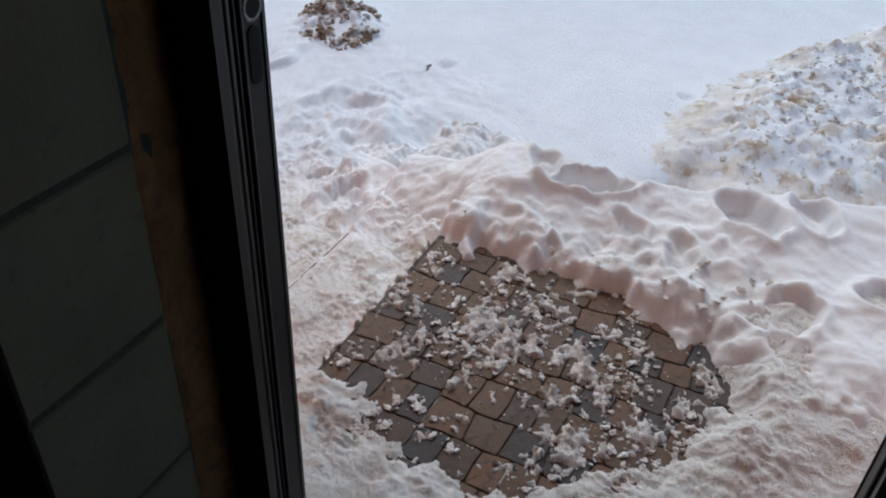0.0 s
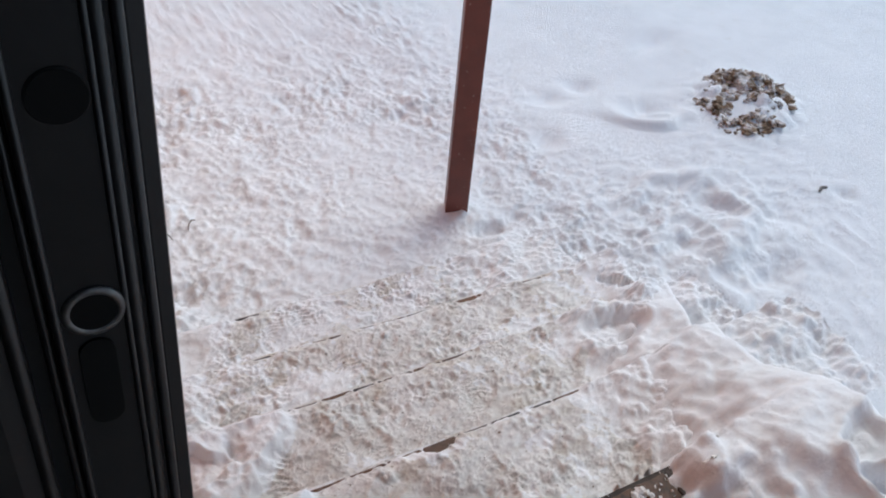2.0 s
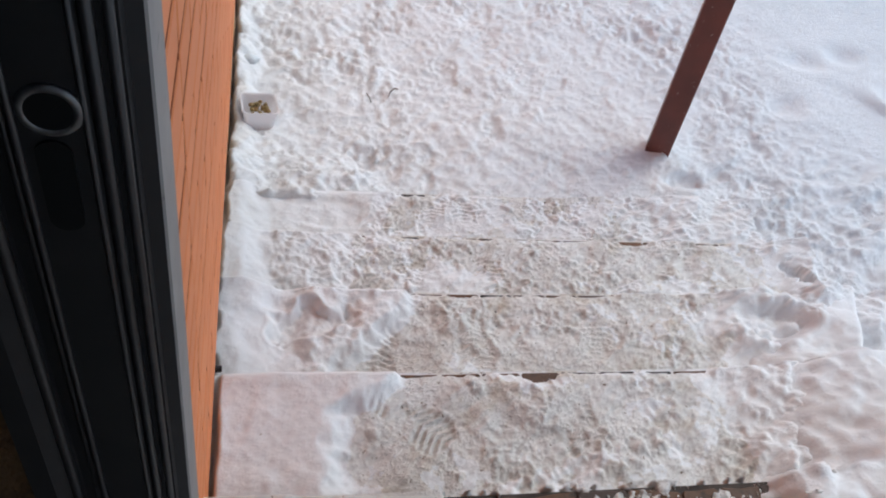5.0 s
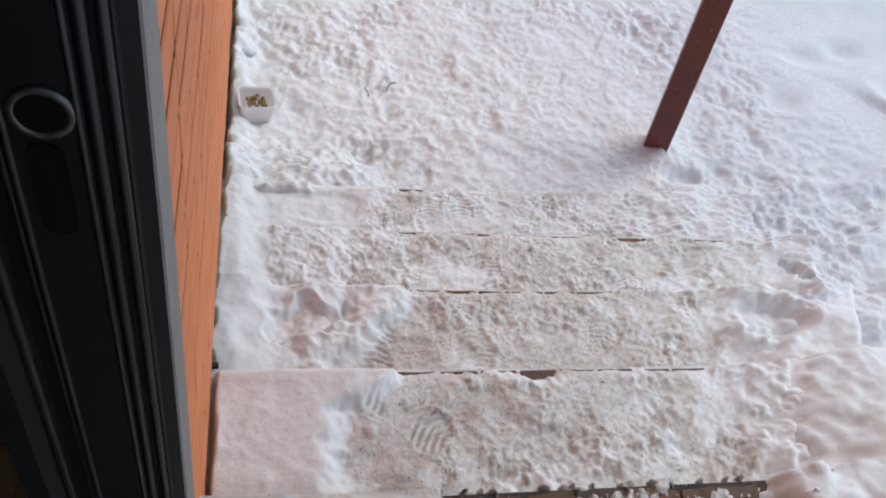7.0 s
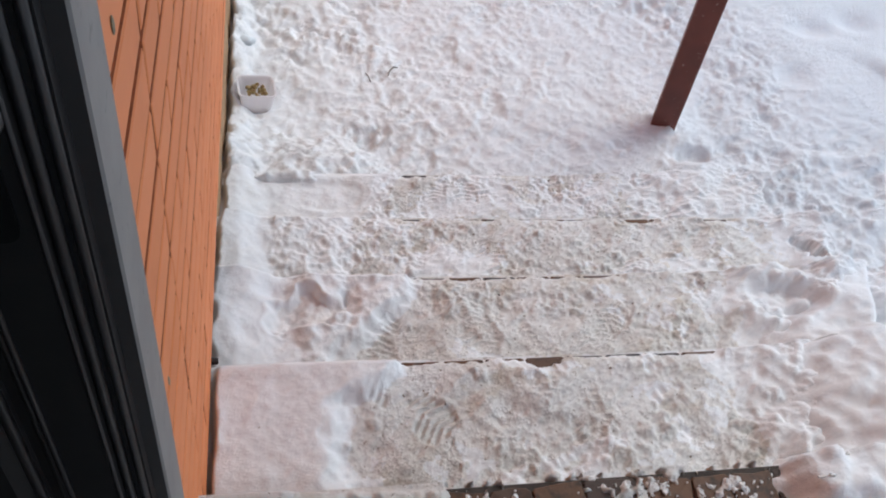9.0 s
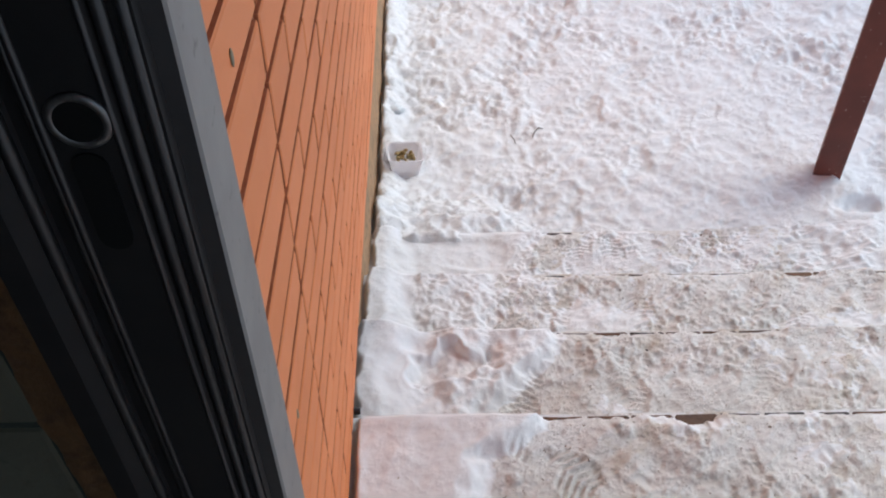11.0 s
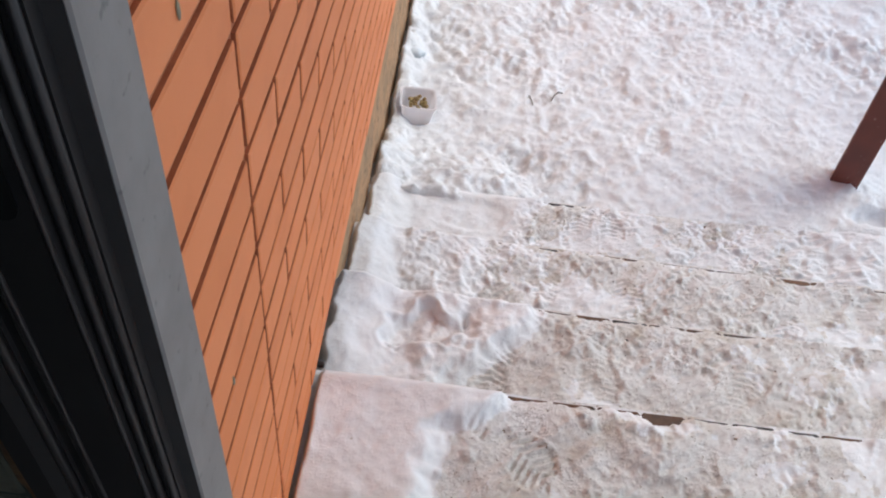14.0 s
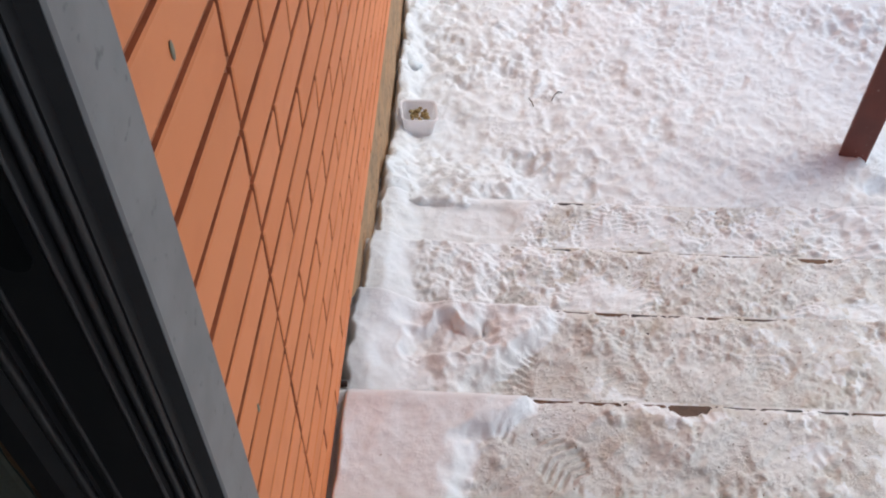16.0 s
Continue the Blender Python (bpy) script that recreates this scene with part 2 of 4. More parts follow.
def trampled(x, y, cell, seed):
    """Ground walked over many times: overlapping dents with pushed-up rims and crumbs, about one unit high."""
    wx, wy = x + 0.4 * cell * rough(x, y, 0.7 * cell, 3, seed + 1, 0.65), y + 0.4 * cell * rough(x, y, 0.7 * cell, 3, seed + 2, 0.65)
    a = clods(wx, wy * 0.8, cell, seed + 3, 0.65, 0.3, 0.62) / (0.6 * cell)
    b = clods(wy + 3.3, wx * 0.75, 0.62 * cell, seed + 7, 0.6, 0.25, 0.6) / (0.37 * cell)
    z = -0.75 * np.minimum(a, 0.6) - 0.40 * np.minimum(b, 0.65) + 0.45 * rough(x, y, 1.6 * cell, 4, seed + 11, 0.6)
    return z + 0.25 * rough(x, y, 0.3 * cell, 3, seed + 15, 0.75)


def step(v, a, b):
    t = np.clip((v - a) / (b - a), 0, 1)
    return t * t * (3 - 2 * t)


def hill(x, y, cx, cy, rx, ry, turn=0.0):
    c, s = math.cos(turn), math.sin(turn)
    u, v = (c * (x - cx) + s * (y - cy)) / rx, (-s * (x - cx) + c * (y - cy)) / ry
    return np.exp(-(u * u + v * v))


def sole(x, y, cx, cy, turn, deep=0.012, lug=0.006, length=0.29, width=0.105, pitch=0.019):
    """A boot's print: sunk, with a raised rim and the marks of its lugs."""
    c, s = math.cos(turn), math.sin(turn)
    u, v = c * (x - cx) + s * (y - cy), -s * (x - cx) + c * (y - cy)
    r = (np.abs(u) / (length / 2)) ** 3 + (np.abs(v) / (width / 2 * (1 - 0.18 * np.cos(u / length * 9)))) ** 3
    inside = step(r, 1.25, 0.75)
    rim = np.exp(-((r - 1.35) / 0.45) ** 2)
    bars = np.sin(2 * math.pi * (u + 0.35 * np.abs(v)) / pitch)
    return -deep * inside + 0.35 * deep * rim + lug * inside * np.tanh(2.0 * bars)


def sheet(name, xs, ys, height, mat, parent=None, keep=None, clean=None):
    """A sheet of snow over the grid of xs and ys."""
    X, Y = np.meshgrid(xs, ys)
    Z = height(X, Y)
    nx, ny = len(xs), len(ys)
    co = np.stack([X, Y, Z], -1).reshape(-1, 3).astype(np.float32)
    i = np.arange(ny - 1)[:, None] * nx + np.arange(nx - 1)[None, :]
    quads = np.stack([i, i + 1, i + nx + 1, i + nx], -1).reshape(-1, 4)
    if keep is not None:
        k = keep(X, Y, Z)
        quads = quads[k.reshape(-1)[quads].any(1)]
    me = bpy.data.meshes.new(name)
    me.vertices.add(len(co))
    me.vertices.foreach_set("co", co.reshape(-1))
    me.loops.add(quads.size)
    me.loops.foreach_set("vertex_index", quads.reshape(-1).astype(np.int32))
    me.polygons.add(len(quads))
    me.polygons.foreach_set("loop_start", np.arange(0, quads.size, 4, dtype=np.int32))
    me.polygons.foreach_set("use_smooth", np.ones(len(quads), dtype=bool))
    me.materials.append(mat)
    if clean is not None:
        me.materials.append(SNOW_BANK)
        me.polygons.foreach_set("material_index", clean(X, Y).reshape(-1)[quads[:, 0]].astype(np.int32))
    me.update(calc_edges=True)
    me.validate()
    return under(new(name, me), parent)


def spaced(*stretches):
    """Grid lines: (from, to, gap at the start, gap at the end)."""
    out = []
    for a, b, g0, g1 in stretches:
        p = a
        while p < b - 1e-6:
            out.append(p)
            p += g0 + (g1 - g0) * (p - a) / (b - a)
    out.append(stretches[-1][1])
    return np.array(out)


# ---- the house ----
TREAD, RISER, STEPS, WIDTH = 0.39, 0.18, 5, 2.0
JAMB, HINGE, HEAD = -0.30, -1.08, 2.06
BED, BRICK_L, BOTTOM = 0.0755, 0.265, -0.128

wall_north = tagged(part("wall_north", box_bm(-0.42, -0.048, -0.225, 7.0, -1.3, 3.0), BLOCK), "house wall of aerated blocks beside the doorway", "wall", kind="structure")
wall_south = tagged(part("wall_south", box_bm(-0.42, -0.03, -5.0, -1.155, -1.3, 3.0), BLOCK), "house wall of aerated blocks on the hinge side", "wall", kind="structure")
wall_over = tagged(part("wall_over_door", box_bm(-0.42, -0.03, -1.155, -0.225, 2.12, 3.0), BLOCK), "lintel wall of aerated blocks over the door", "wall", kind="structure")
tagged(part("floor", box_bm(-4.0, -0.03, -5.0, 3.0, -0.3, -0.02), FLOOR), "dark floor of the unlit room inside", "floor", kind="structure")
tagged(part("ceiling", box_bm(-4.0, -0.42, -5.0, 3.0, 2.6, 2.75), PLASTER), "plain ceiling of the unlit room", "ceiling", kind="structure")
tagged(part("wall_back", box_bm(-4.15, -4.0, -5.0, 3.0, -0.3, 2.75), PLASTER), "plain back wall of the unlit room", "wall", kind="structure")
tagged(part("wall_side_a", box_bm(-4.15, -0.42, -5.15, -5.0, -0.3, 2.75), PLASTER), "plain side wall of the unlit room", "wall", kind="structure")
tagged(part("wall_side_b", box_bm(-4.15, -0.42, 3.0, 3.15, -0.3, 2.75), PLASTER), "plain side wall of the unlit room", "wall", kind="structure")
plinth_bm = bmesh.new()
pl_ys = np.arange(-0.2, 7.0, 0.04)
rows = []
for z in np.linspace(-1.3, BOTTOM + 0.004, 26):
    rows.append([plinth_bm.verts.new((-0.031 + 0.009 * noise.noise((y * 7, z * 9, 1.3)) + 0.005 * noise.noise((y * 24, z * 24, 4.0)), y, z)) for y in pl_ys])
for a, b in zip(rows, rows[1:]):
    for k in range(len(pl_ys) - 1):
        plinth_bm.faces.new((a[k], a[k + 1], b[k + 1], b[k]))
plinth = tagged(part("plinth", plinth_bm, PLINTH, None, smooth=True), "rough tan plinth with crumbling mortar under the siding", "plinth", kind="structure")

# the steel door frame
door_frame = tagged(new("door_frame"), "black steel door frame with rubber seals and bolt holes", "door frame", kind="structure")
PROFILE = [(0.014, -0.262), (0.004, -0.266), (0.003, -0.276), (-0.016, -0.276), (-0.018, -0.289), (-0.058, -0.290), (-0.060, -0.284), (-0.078, -0.283),
           (-0.080, -0.286), (-0.100, -0.296), (-0.118, -0.298), (-0.119, -0.225), (-0.030, -0.225), (-0.030, -0.21), (0.009, -0.21), (0.010, -0.262)]
part("jamb", prism(PROFILE, 0.0, HEAD), BLACK, door_frame, "black jamb with bolt holes")
MIRROR = [(x, HINGE + JAMB - y) for x, y in PROFILE]
# mirrored profile, coloured lighter and browner than the black jamb
part("jamb", prism(MIRROR[::-1], 0.0, HEAD), GREY_BROWN, door_frame, "grey-brown jamb on the hinge side")
part("head", box_bm(-0.118, 0.012, HINGE - 0.02, JAMB + 0.02, HEAD, HEAD + 0.06, 0.003), BLACK, door_frame)
part("flange", box_bm(0.006, 0.0155, -0.260, -0.195, 0.0, HEAD + 0.06, 0.002), FLANGE, door_frame, "scuffed grey metal flange")
part("flange", box_bm(0.006, 0.0155, HINGE - 0.105, HINGE - 0.040, 0.0, HEAD + 0.06, 0.002), FLANGE, door_frame)


def seal(x, y, r):
    pts = [(x + r * math.cos(a), y + r * math.sin(a)) for a in [k * math.pi / 4 for k in range(8)]]
    return prism(pts, 0.002, HEAD - 0.002)


for x, y, r in ((-0.002, -0.277, 0.0035), (-0.013, -0.280, 0.0042), (-0.0195, -0.2895, 0.002), (-0.0595, -0.2895, 0.0028), (-0.066, -0.2845, 0.003), (-0.084, -0.288, 0.005)):
    part("seal", seal(x, y, r), RUBBER, door_frame, "ribbed dark rubber seal", smooth=True)
    part("seal", seal(x, HINGE + JAMB - y, r), RUBBER, door_frame, smooth=True)


def ring_bm(cx, cy, cz, big, small, seg=40, side=10):
    bm = bmesh.new()
    loops = []
    for k in range(seg):
        a = 2 * math.pi * k / seg
        loops.append([bm.verts.new((cx + (big + small * math.cos(b)) * math.cos(a), cy - 0.7 * small * math.sin(b), cz + (big + small * math.cos(b)) * math.sin(a)))
                      for b in [2 * math.pi * m / side for m in range(side)]])
    for k in range(seg):
        for m in range(side):
            bm.faces.new((loops[k][m], loops[k][(m + 1) % side], loops[(k + 1) % seg][(m + 1) % side], loops[(k + 1) % seg][m]))
    return bm


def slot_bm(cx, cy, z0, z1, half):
    """A slot with round ends: a flat plate just proud of the jamb's face, the shade inside painted on."""
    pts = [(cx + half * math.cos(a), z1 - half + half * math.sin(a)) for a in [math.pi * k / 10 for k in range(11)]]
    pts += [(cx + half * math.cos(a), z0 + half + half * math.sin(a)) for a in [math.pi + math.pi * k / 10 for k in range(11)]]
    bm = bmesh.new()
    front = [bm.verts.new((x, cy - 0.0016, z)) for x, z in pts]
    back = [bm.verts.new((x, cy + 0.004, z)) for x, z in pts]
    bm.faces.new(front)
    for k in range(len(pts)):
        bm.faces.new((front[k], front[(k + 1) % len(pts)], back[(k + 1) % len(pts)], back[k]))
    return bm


FACE = -0.2898
part("bolt_ring", ring_bm(-0.038, FACE, 1.119, 0.0155, 0.0032), CHROME, door_frame, "worn steel ring round the bolt hole", smooth=True)
# hole plates carry their inner darkness as colour; the jamb isn't cut
part("bolt_hole", slot_bm(-0.038, FACE, 1.1035, 1.1345, 0.0155), HOLE_SHADE, door_frame)
part("latch_slot", slot_bm(-0.040, FACE, 1.022, 1.097, 0.0105), HOLE_SHADE, door_frame, "latch slot as a flat plate with its inner shade painted black")
part("bolt_hole", slot_bm(-0.037, FACE, 1.246, 1.276, 0.0145), HOLE_SHADE, door_frame)
part("bolt_ring", ring_bm(-0.037, FACE, 1.261, 0.0150, 0.0010), BLACK, door_frame, smooth=True)
part("threshold", box_bm(-0.118, 0.014, HINGE - 0.02, JAMB + 0.02, -0.03, 0.012, 0.004), BLACK, door_frame)

# foam between the frame and the blocks
foam_bm = bmesh.new()
grid = []
for z in np.linspace(0.0, 2.1, 106):
    line = []
    for k in range(9):
        u = k / 8
        edge = 0.012 * noise.noise((z * 6, 2.0, u)) + 0.006 * noise.noise((z * 22, 5.0, u))
        x = -0.112 - 0.095 * u + (edge if k in (7, 8) else 0)
        y = -0.224 - (0.010 + 0.008 * noise.noise((z * 9, u * 4, 0.5)) + 0.004 * noise.noise((z * 30, u * 12, 7.5))) * math.sin(math.pi * min(1, u * 0.97 + 0.03)) ** 0.5
        line.append(foam_bm.verts.new((x, y, z)))
    grid.append(line)
for a, b in zip(grid, grid[1:]):
    for k in range(8):
        foam_bm.faces.new((a[k], b[k], b[k + 1], a[k + 1]))
tagged(part("mounting_foam", foam_bm, FOAM, None, smooth=True), "rough orange mounting foam beside the black door frame", "foam", kind="structure")

# ---- porch ----
steps = tagged(new("porch_steps"), "porch landing and steps with stone-pattern tiles under snow", "steps", kind="structure")
part("landing", box_bm(-0.02, 1.36, -1.95, -0.004, -1.1, -0.006), GROUT, steps)
for k in range(1, STEPS):
    part("step", box_bm(-0.045, WIDTH, TREAD * (k - 1) - 0.004 if k > 1 else -0.004, TREAD * k - 0.0015, -1.1, -RISER * k - 0.006), GROUT, steps)

porch_post = tagged(new("porch_post"), "brown painted square steel post standing in the snow", "post")
post_bm = box_bm(-0.054, 0.054, -0.054, 0.054, -0.25, 3.19, 0.006, 2)
part("tube", post_bm, POST, porch_post)
porch_post.matrix_basis = pose(1.888, 2.03, -0.89, 2.1, -2.8, -28)

# Unseen roof assumed from the post; its reach and height tune the shade below.
canopy = tagged(new("unseen_porch_roof"), "unseen boarded porch roof added over the brown post, pale to bounce light", "roof", kind="structure")
for k in range(18):
    part("board", box_bm(0.02 + 0.098 * k, 0.02 + 0.098 * k + 0.094, -2.2, 2.35, 2.36, 2.382), BOARD, canopy)
part("beam", box_bm(1.64, 1.76, -2.2, 2.35, 2.28, 2.36, 0.004), POST, canopy)


# ---- snow ----
PATCH = np.array([(0.47, 0.05), (1.14, 0.05), (1.10, -0.15), (1.09, -0.39), (1.09, -0.65), (0.96, -0.87), (0.83, -0.94), (0.66, -0.89), (0.45, -0.68), (0.31, -0.50), (0.37, -0.34), (0.45, -0.12)])


def beside(x, y, poly):
    """How far a place lies outside a closed outline; inside is negative."""
    d = np.full(x.shape, 1e9)
    inside = np.zeros(x.shape, dtype=bool)
    for (ax, ay), (bx, by) in zip(poly, np.roll(poly, -1, 0)):
        ex, ey = bx - ax, by - ay
        t = np.clip(((x - ax) * ex + (y - ay) * ey) / (ex * ex + ey * ey), 0, 1)
        d = np.minimum(d, np.hypot(x - ax - t * ex, y - ay - t * ey))
        cross = (ay > y) != (by > y)
        inside ^= cross & (x < (bx - ax) * (y - ay) / (by - ay + 1e-12) + ax)
    return np.where(inside, -d, d)


def landing_snow(x, y):
    d = beside(x + 0.03 * rough(x, y, 0.11, 3, 5, 0.7), y + 0.03 * rough(x, y, 0.11, 3, 9, 0.7), PATCH)
    near = 0.028 + 0.010 * rough(x, y, 0.25, 3, 11)
    deep = near + 0.06 * step(y, -0.75, -1.0) * step(x, 0.45, 0.8) + 0.05 * step(x, 0.30, 0.05) * step(y, -0.35, -0.1)
    s = -0.012 + (deep + 0.012) * step(d, -0.02, 0.16)
    loose = step(d, -0.03, 0.05) * step(x, 0.0, 0.3)
    s += (0.40 * clods(x, y, 0.055, 21, 0.5, 0.15, 0.5) + 0.35 * clods(x, y, 0.028, 23, 0.6, 0.2, 0.55) + 0.006 * rough(x, y, 0.05, 4, 25, 0.75)) * loose
    scatter = step(rough(x, y, 0.15, 5, 31, 0.8) + 0.42 * step(d, -0.16, 0.0), 0.36, 0.50)
    s += (0.014 + 0.010 * rough(x, y, 0.05, 4, 36, 0.8) + 0.5 * clods(x, y, 0.022, 45, 0.6, 0.2, 0.55) + 0.4 * clods(x, y, 0.045, 47, 0.35, 0.2, 0.45)) * scatter * step(d, 0.02, -0.03)
    for cx, cy, a in ((0.20, -0.20, 0.5), (0.33, -0.78, 0.2), (0.16, -0.62, 1.1), (0.55, -1.02, 0.1)):
        s += sole(x, y, cx, cy, a, 0.006, 0.004) * step(d, 0.0, 0.05) * step(rough(x, y, 0.09, 2, 56), -0.3, 0.4)
    s *= np.where(s > 0, step(y, 0.006 + 0.006 * field(x, y, 0.05, 51), -0.02), 1)
    return np.maximum(np.where(s < -0.004, s - 0.02, s), -0.02)


snow_landing = tagged(sheet("snow_landing", spaced((-0.02, 1.34, 0.005, 0.005)), spaced((-1.95, -1.1, 0.03, 0.008), (-1.1, 0.008, 0.005, 0.005)), landing_snow, SNOW_TROD,
                            keep=lambda x, y, z: z > -0.0199), "trodden dirty snow with crumbs on the tiled landing", "snow", kind="structure")


def bank(x, y):
    inner = np.interp(y, [-2.6, -1.3, -0.98, -0.85, -0.6, -0.3, -0.02, 0.05, 0.38, 0.42, 0.80], [0.4, 0.62, 0.90, 1.03, 1.10, 1.09, 1.12, 1.16, 1.22, 1.36, 1.50])
    e = x - inner + np.interp(y, [0.0, 0.15], [0.05, 0.025]) * rough(x, y, 0.17, 3, 61, 0.6) + 0.02 * rough(x, y, 0.05, 2, 66)
    top = np.interp(y, [-2.6, -1.2, -0.6, -0.1, 0.0, 0.15, 0.38, 0.5, 0.80], [0.06, 0.06, 0.065, 0.062, 0.03, -0.07, -0.13, -0.26, -0.32])
    rise = np.interp(y, [-0.1, 0.2, 0.8], [0.065, 0.04, 0.02])
    low = np.interp(y, [-0.03, 0.02, 0.36, 0.42], [-0.03, -0.21, -0.21, -0.40])
    outer = np.interp(y, [-2.6, -1.2, -0.5, 0.0, 0.3, 0.8], [2.0, 1.75, 1.52, 1.62, 1.65, 1.95])
    z = top + rise * step(e, 0.06, 0.42) + 0.022 * rough(x, y, 0.45, 2, 71)
    edge = step(e, 0.30, 0.04) * np.interp(y, [0.0, 0.2], [1.0, 0.25])
    z += 0.0028 * rough(x, y, 0.028, 3, 73, 0.75) * step(e, 0.75, 0.3) + 0.008 * rough(x, y, 0.12, 3, 75) + 0.0035 * creased(x, y, 0.09, 3, 77, 0.7) * step(e, 0.5, 0.2) * np.interp(y, [0.0, 0.1], [1.0, 0.15]) + edge * (0.022 * clods(x + 0.03 * field(x, y, 0.05, 83), y, 0.095, 81, 0.7) / 0.05 + 0.012 * clods(x, y, 0.045, 86, 0.6) / 0.022 + 0.30 * clods(x, y, 0.02, 87, 0.5) + 0.016 * rough(x, y, 0.08, 4, 88, 0.65))
    for cx, cy, rx, ry, a, h in ((1.46, -0.37, 0.16, 0.060, -1.15, 0.075), (1.50, -0.20, 0.11, 0.05, 0.5, 0.04), (1.50, -0.86, 0.13, 0.085, 0.8, 0.075), (1.60, -1.03, 0.12, 0.07, 0.3, 0.06), (1.13, -1.04, 0.085, 0.07, 0.2, 0.075),
                                 (1.24, -0.72, 0.10, 0.05, 0.4, 0.035), (1.28, -1.24, 0.09, 0.07, 0.2, 0.06), (1.72, -0.62, 0.06, 0.05, 0.2, 0.03), (1.58, 0.65, 0.15, 0.09, 0.1, 0.06),
                                 (1.32, 0.42, 0.14, 0.07, 0.7, 0.045), (1.28, -1.45, 0.12, 0.08, 1.2, 0.07), (1.33, -0.55, 0.09, 0.04, 1.0, 0.03)):
        g = hill(x + 0.02 * field(x, y, 0.06, 97), y, cx, cy, 0.85 * rx, 0.9 * ry, a) * (1 + 0.3 * rough(x, y, 0.07, 3, 93))
        z -= 0.75 * h * step(g, 0.28, 0.62) - 0.30 * h * np.exp(-((g - 0.2) / 0.10) ** 2) - 0.006 * step(g, 0.5, 0.7) * rough(x, y, 0.03, 3, 95, 0.7)
    fall = np.maximum(x - outer, 0)
    z = z - 0.9 * fall - 0.25 * step(fall, 0.0, 0.25)
    z = low + (z - low) * np.where(y < 0, step(e, -0.05, 0.09), step(e, -0.12, 0.42))
    z = z - 1.2 * np.maximum(-1.9 - y, 0)
    end = 0.79 + 0.012 * field(x, y, 0.07, 91)
    return np.where(y > end, z - 4.0 * (y - end), z)


snow_bank = tagged(sheet("snow_bank", spaced((0.45, 1.9, 0.009, 0.009), (1.9, 3.2, 0.012, 0.05)), spaced((-3.2, -1.4, 0.06, 0.02), (-1.4, 0.90, 0.009, 0.009)), bank, SNOW_BANK,
                         keep=lambda x, y, z: (x > 1.45) | (y < -1.7) | (z > np.interp(y, [-0.005, 0.0, 0.385, 0.39], [-0.029, -0.205, -0.205, -0.39]) + 0.001)), "soft snow bank pushed up beside the landing", "snow bank", kind="structure")

NOSE = {1: 1.20, 2: 1.12, 3: 1.42, 4: 0.74}
LEFT = {1: ((0.0, 0.32), (0.11, 0.302), (0.19, 0.272), (0.27, 0.315), (0.34, 0.425), (0.39, 0.47)),
        2: ((0.0, 0.30), (0.12, 0.33), (0.20, 0.42), (0.30, 0.52), (0.39, 0.54)),
        3: ((0.0, 0.34), (0.20, 0.37), (0.39, 0.40)),
        4: ((0.0, 0.50), (0.20, 0.52), (0.39, 0.62))}
# boot prints: where, turned how, how deep, how strongly lugged
PRINTS = {1: ((0.43, 0.265, 2.35, 0.006, 0.0055), (0.82, 0.235, 1.75, 0.004, 0.0036), (0.55, 0.14, 2.1, 0.004, 0.0015)),
          2: ((0.40, 0.15, 1.35, 0.005, 0.0045), (0.66, 0.23, 1.7, 0.003, 0.0015), (1.05, 0.20, 1.2, 0.003, 0.0015)),
          3: ((0.55, 0.17, 1.4, 0.003, 0.0015), (0.82, 0.22, 1.7, 0.003, 0.002), (1.30, 0.24, 1.5, 0.003, 0.002)),
          4: ((0.72, 0.27, 1.5, 0.005, 0.0035), (0.84, 0.24, 1.6, 0.004, 0.004), (1.35, 0.25, 1.8, 0.003, 0.002))}
# stretches of bare nosing: from, to, how wide
BARE = {1: ((0.40, 1.24, 0.0085), (0.67, 0.83, 0.017), (0.98, 1.03, 0.014)), 2: ((0.49, 1.16, 0.0075), (0.60, 0.86, 0.010)),
        3: ((0.40, 1.44, 0.0065), (1.28, 1.46, 0.016), (1.60, 1.78, 0.012)), 4: ((0.58, 0.78, 0.011), (0.80, 1.20, 0.004))}
BROAD = {1: (1.20, 1.38), 2: (1.40, 1.60), 3: (1.86, 2.02), 4: (1.45, 1.80)}


def left_edge(k, x, y):
    v, at = np.array(LEFT[k]).T
    return np.interp(y - TREAD * (k - 1), v, at) + 0.016 * rough(x, y, 0.07, 3, 100 + k, 0.6)


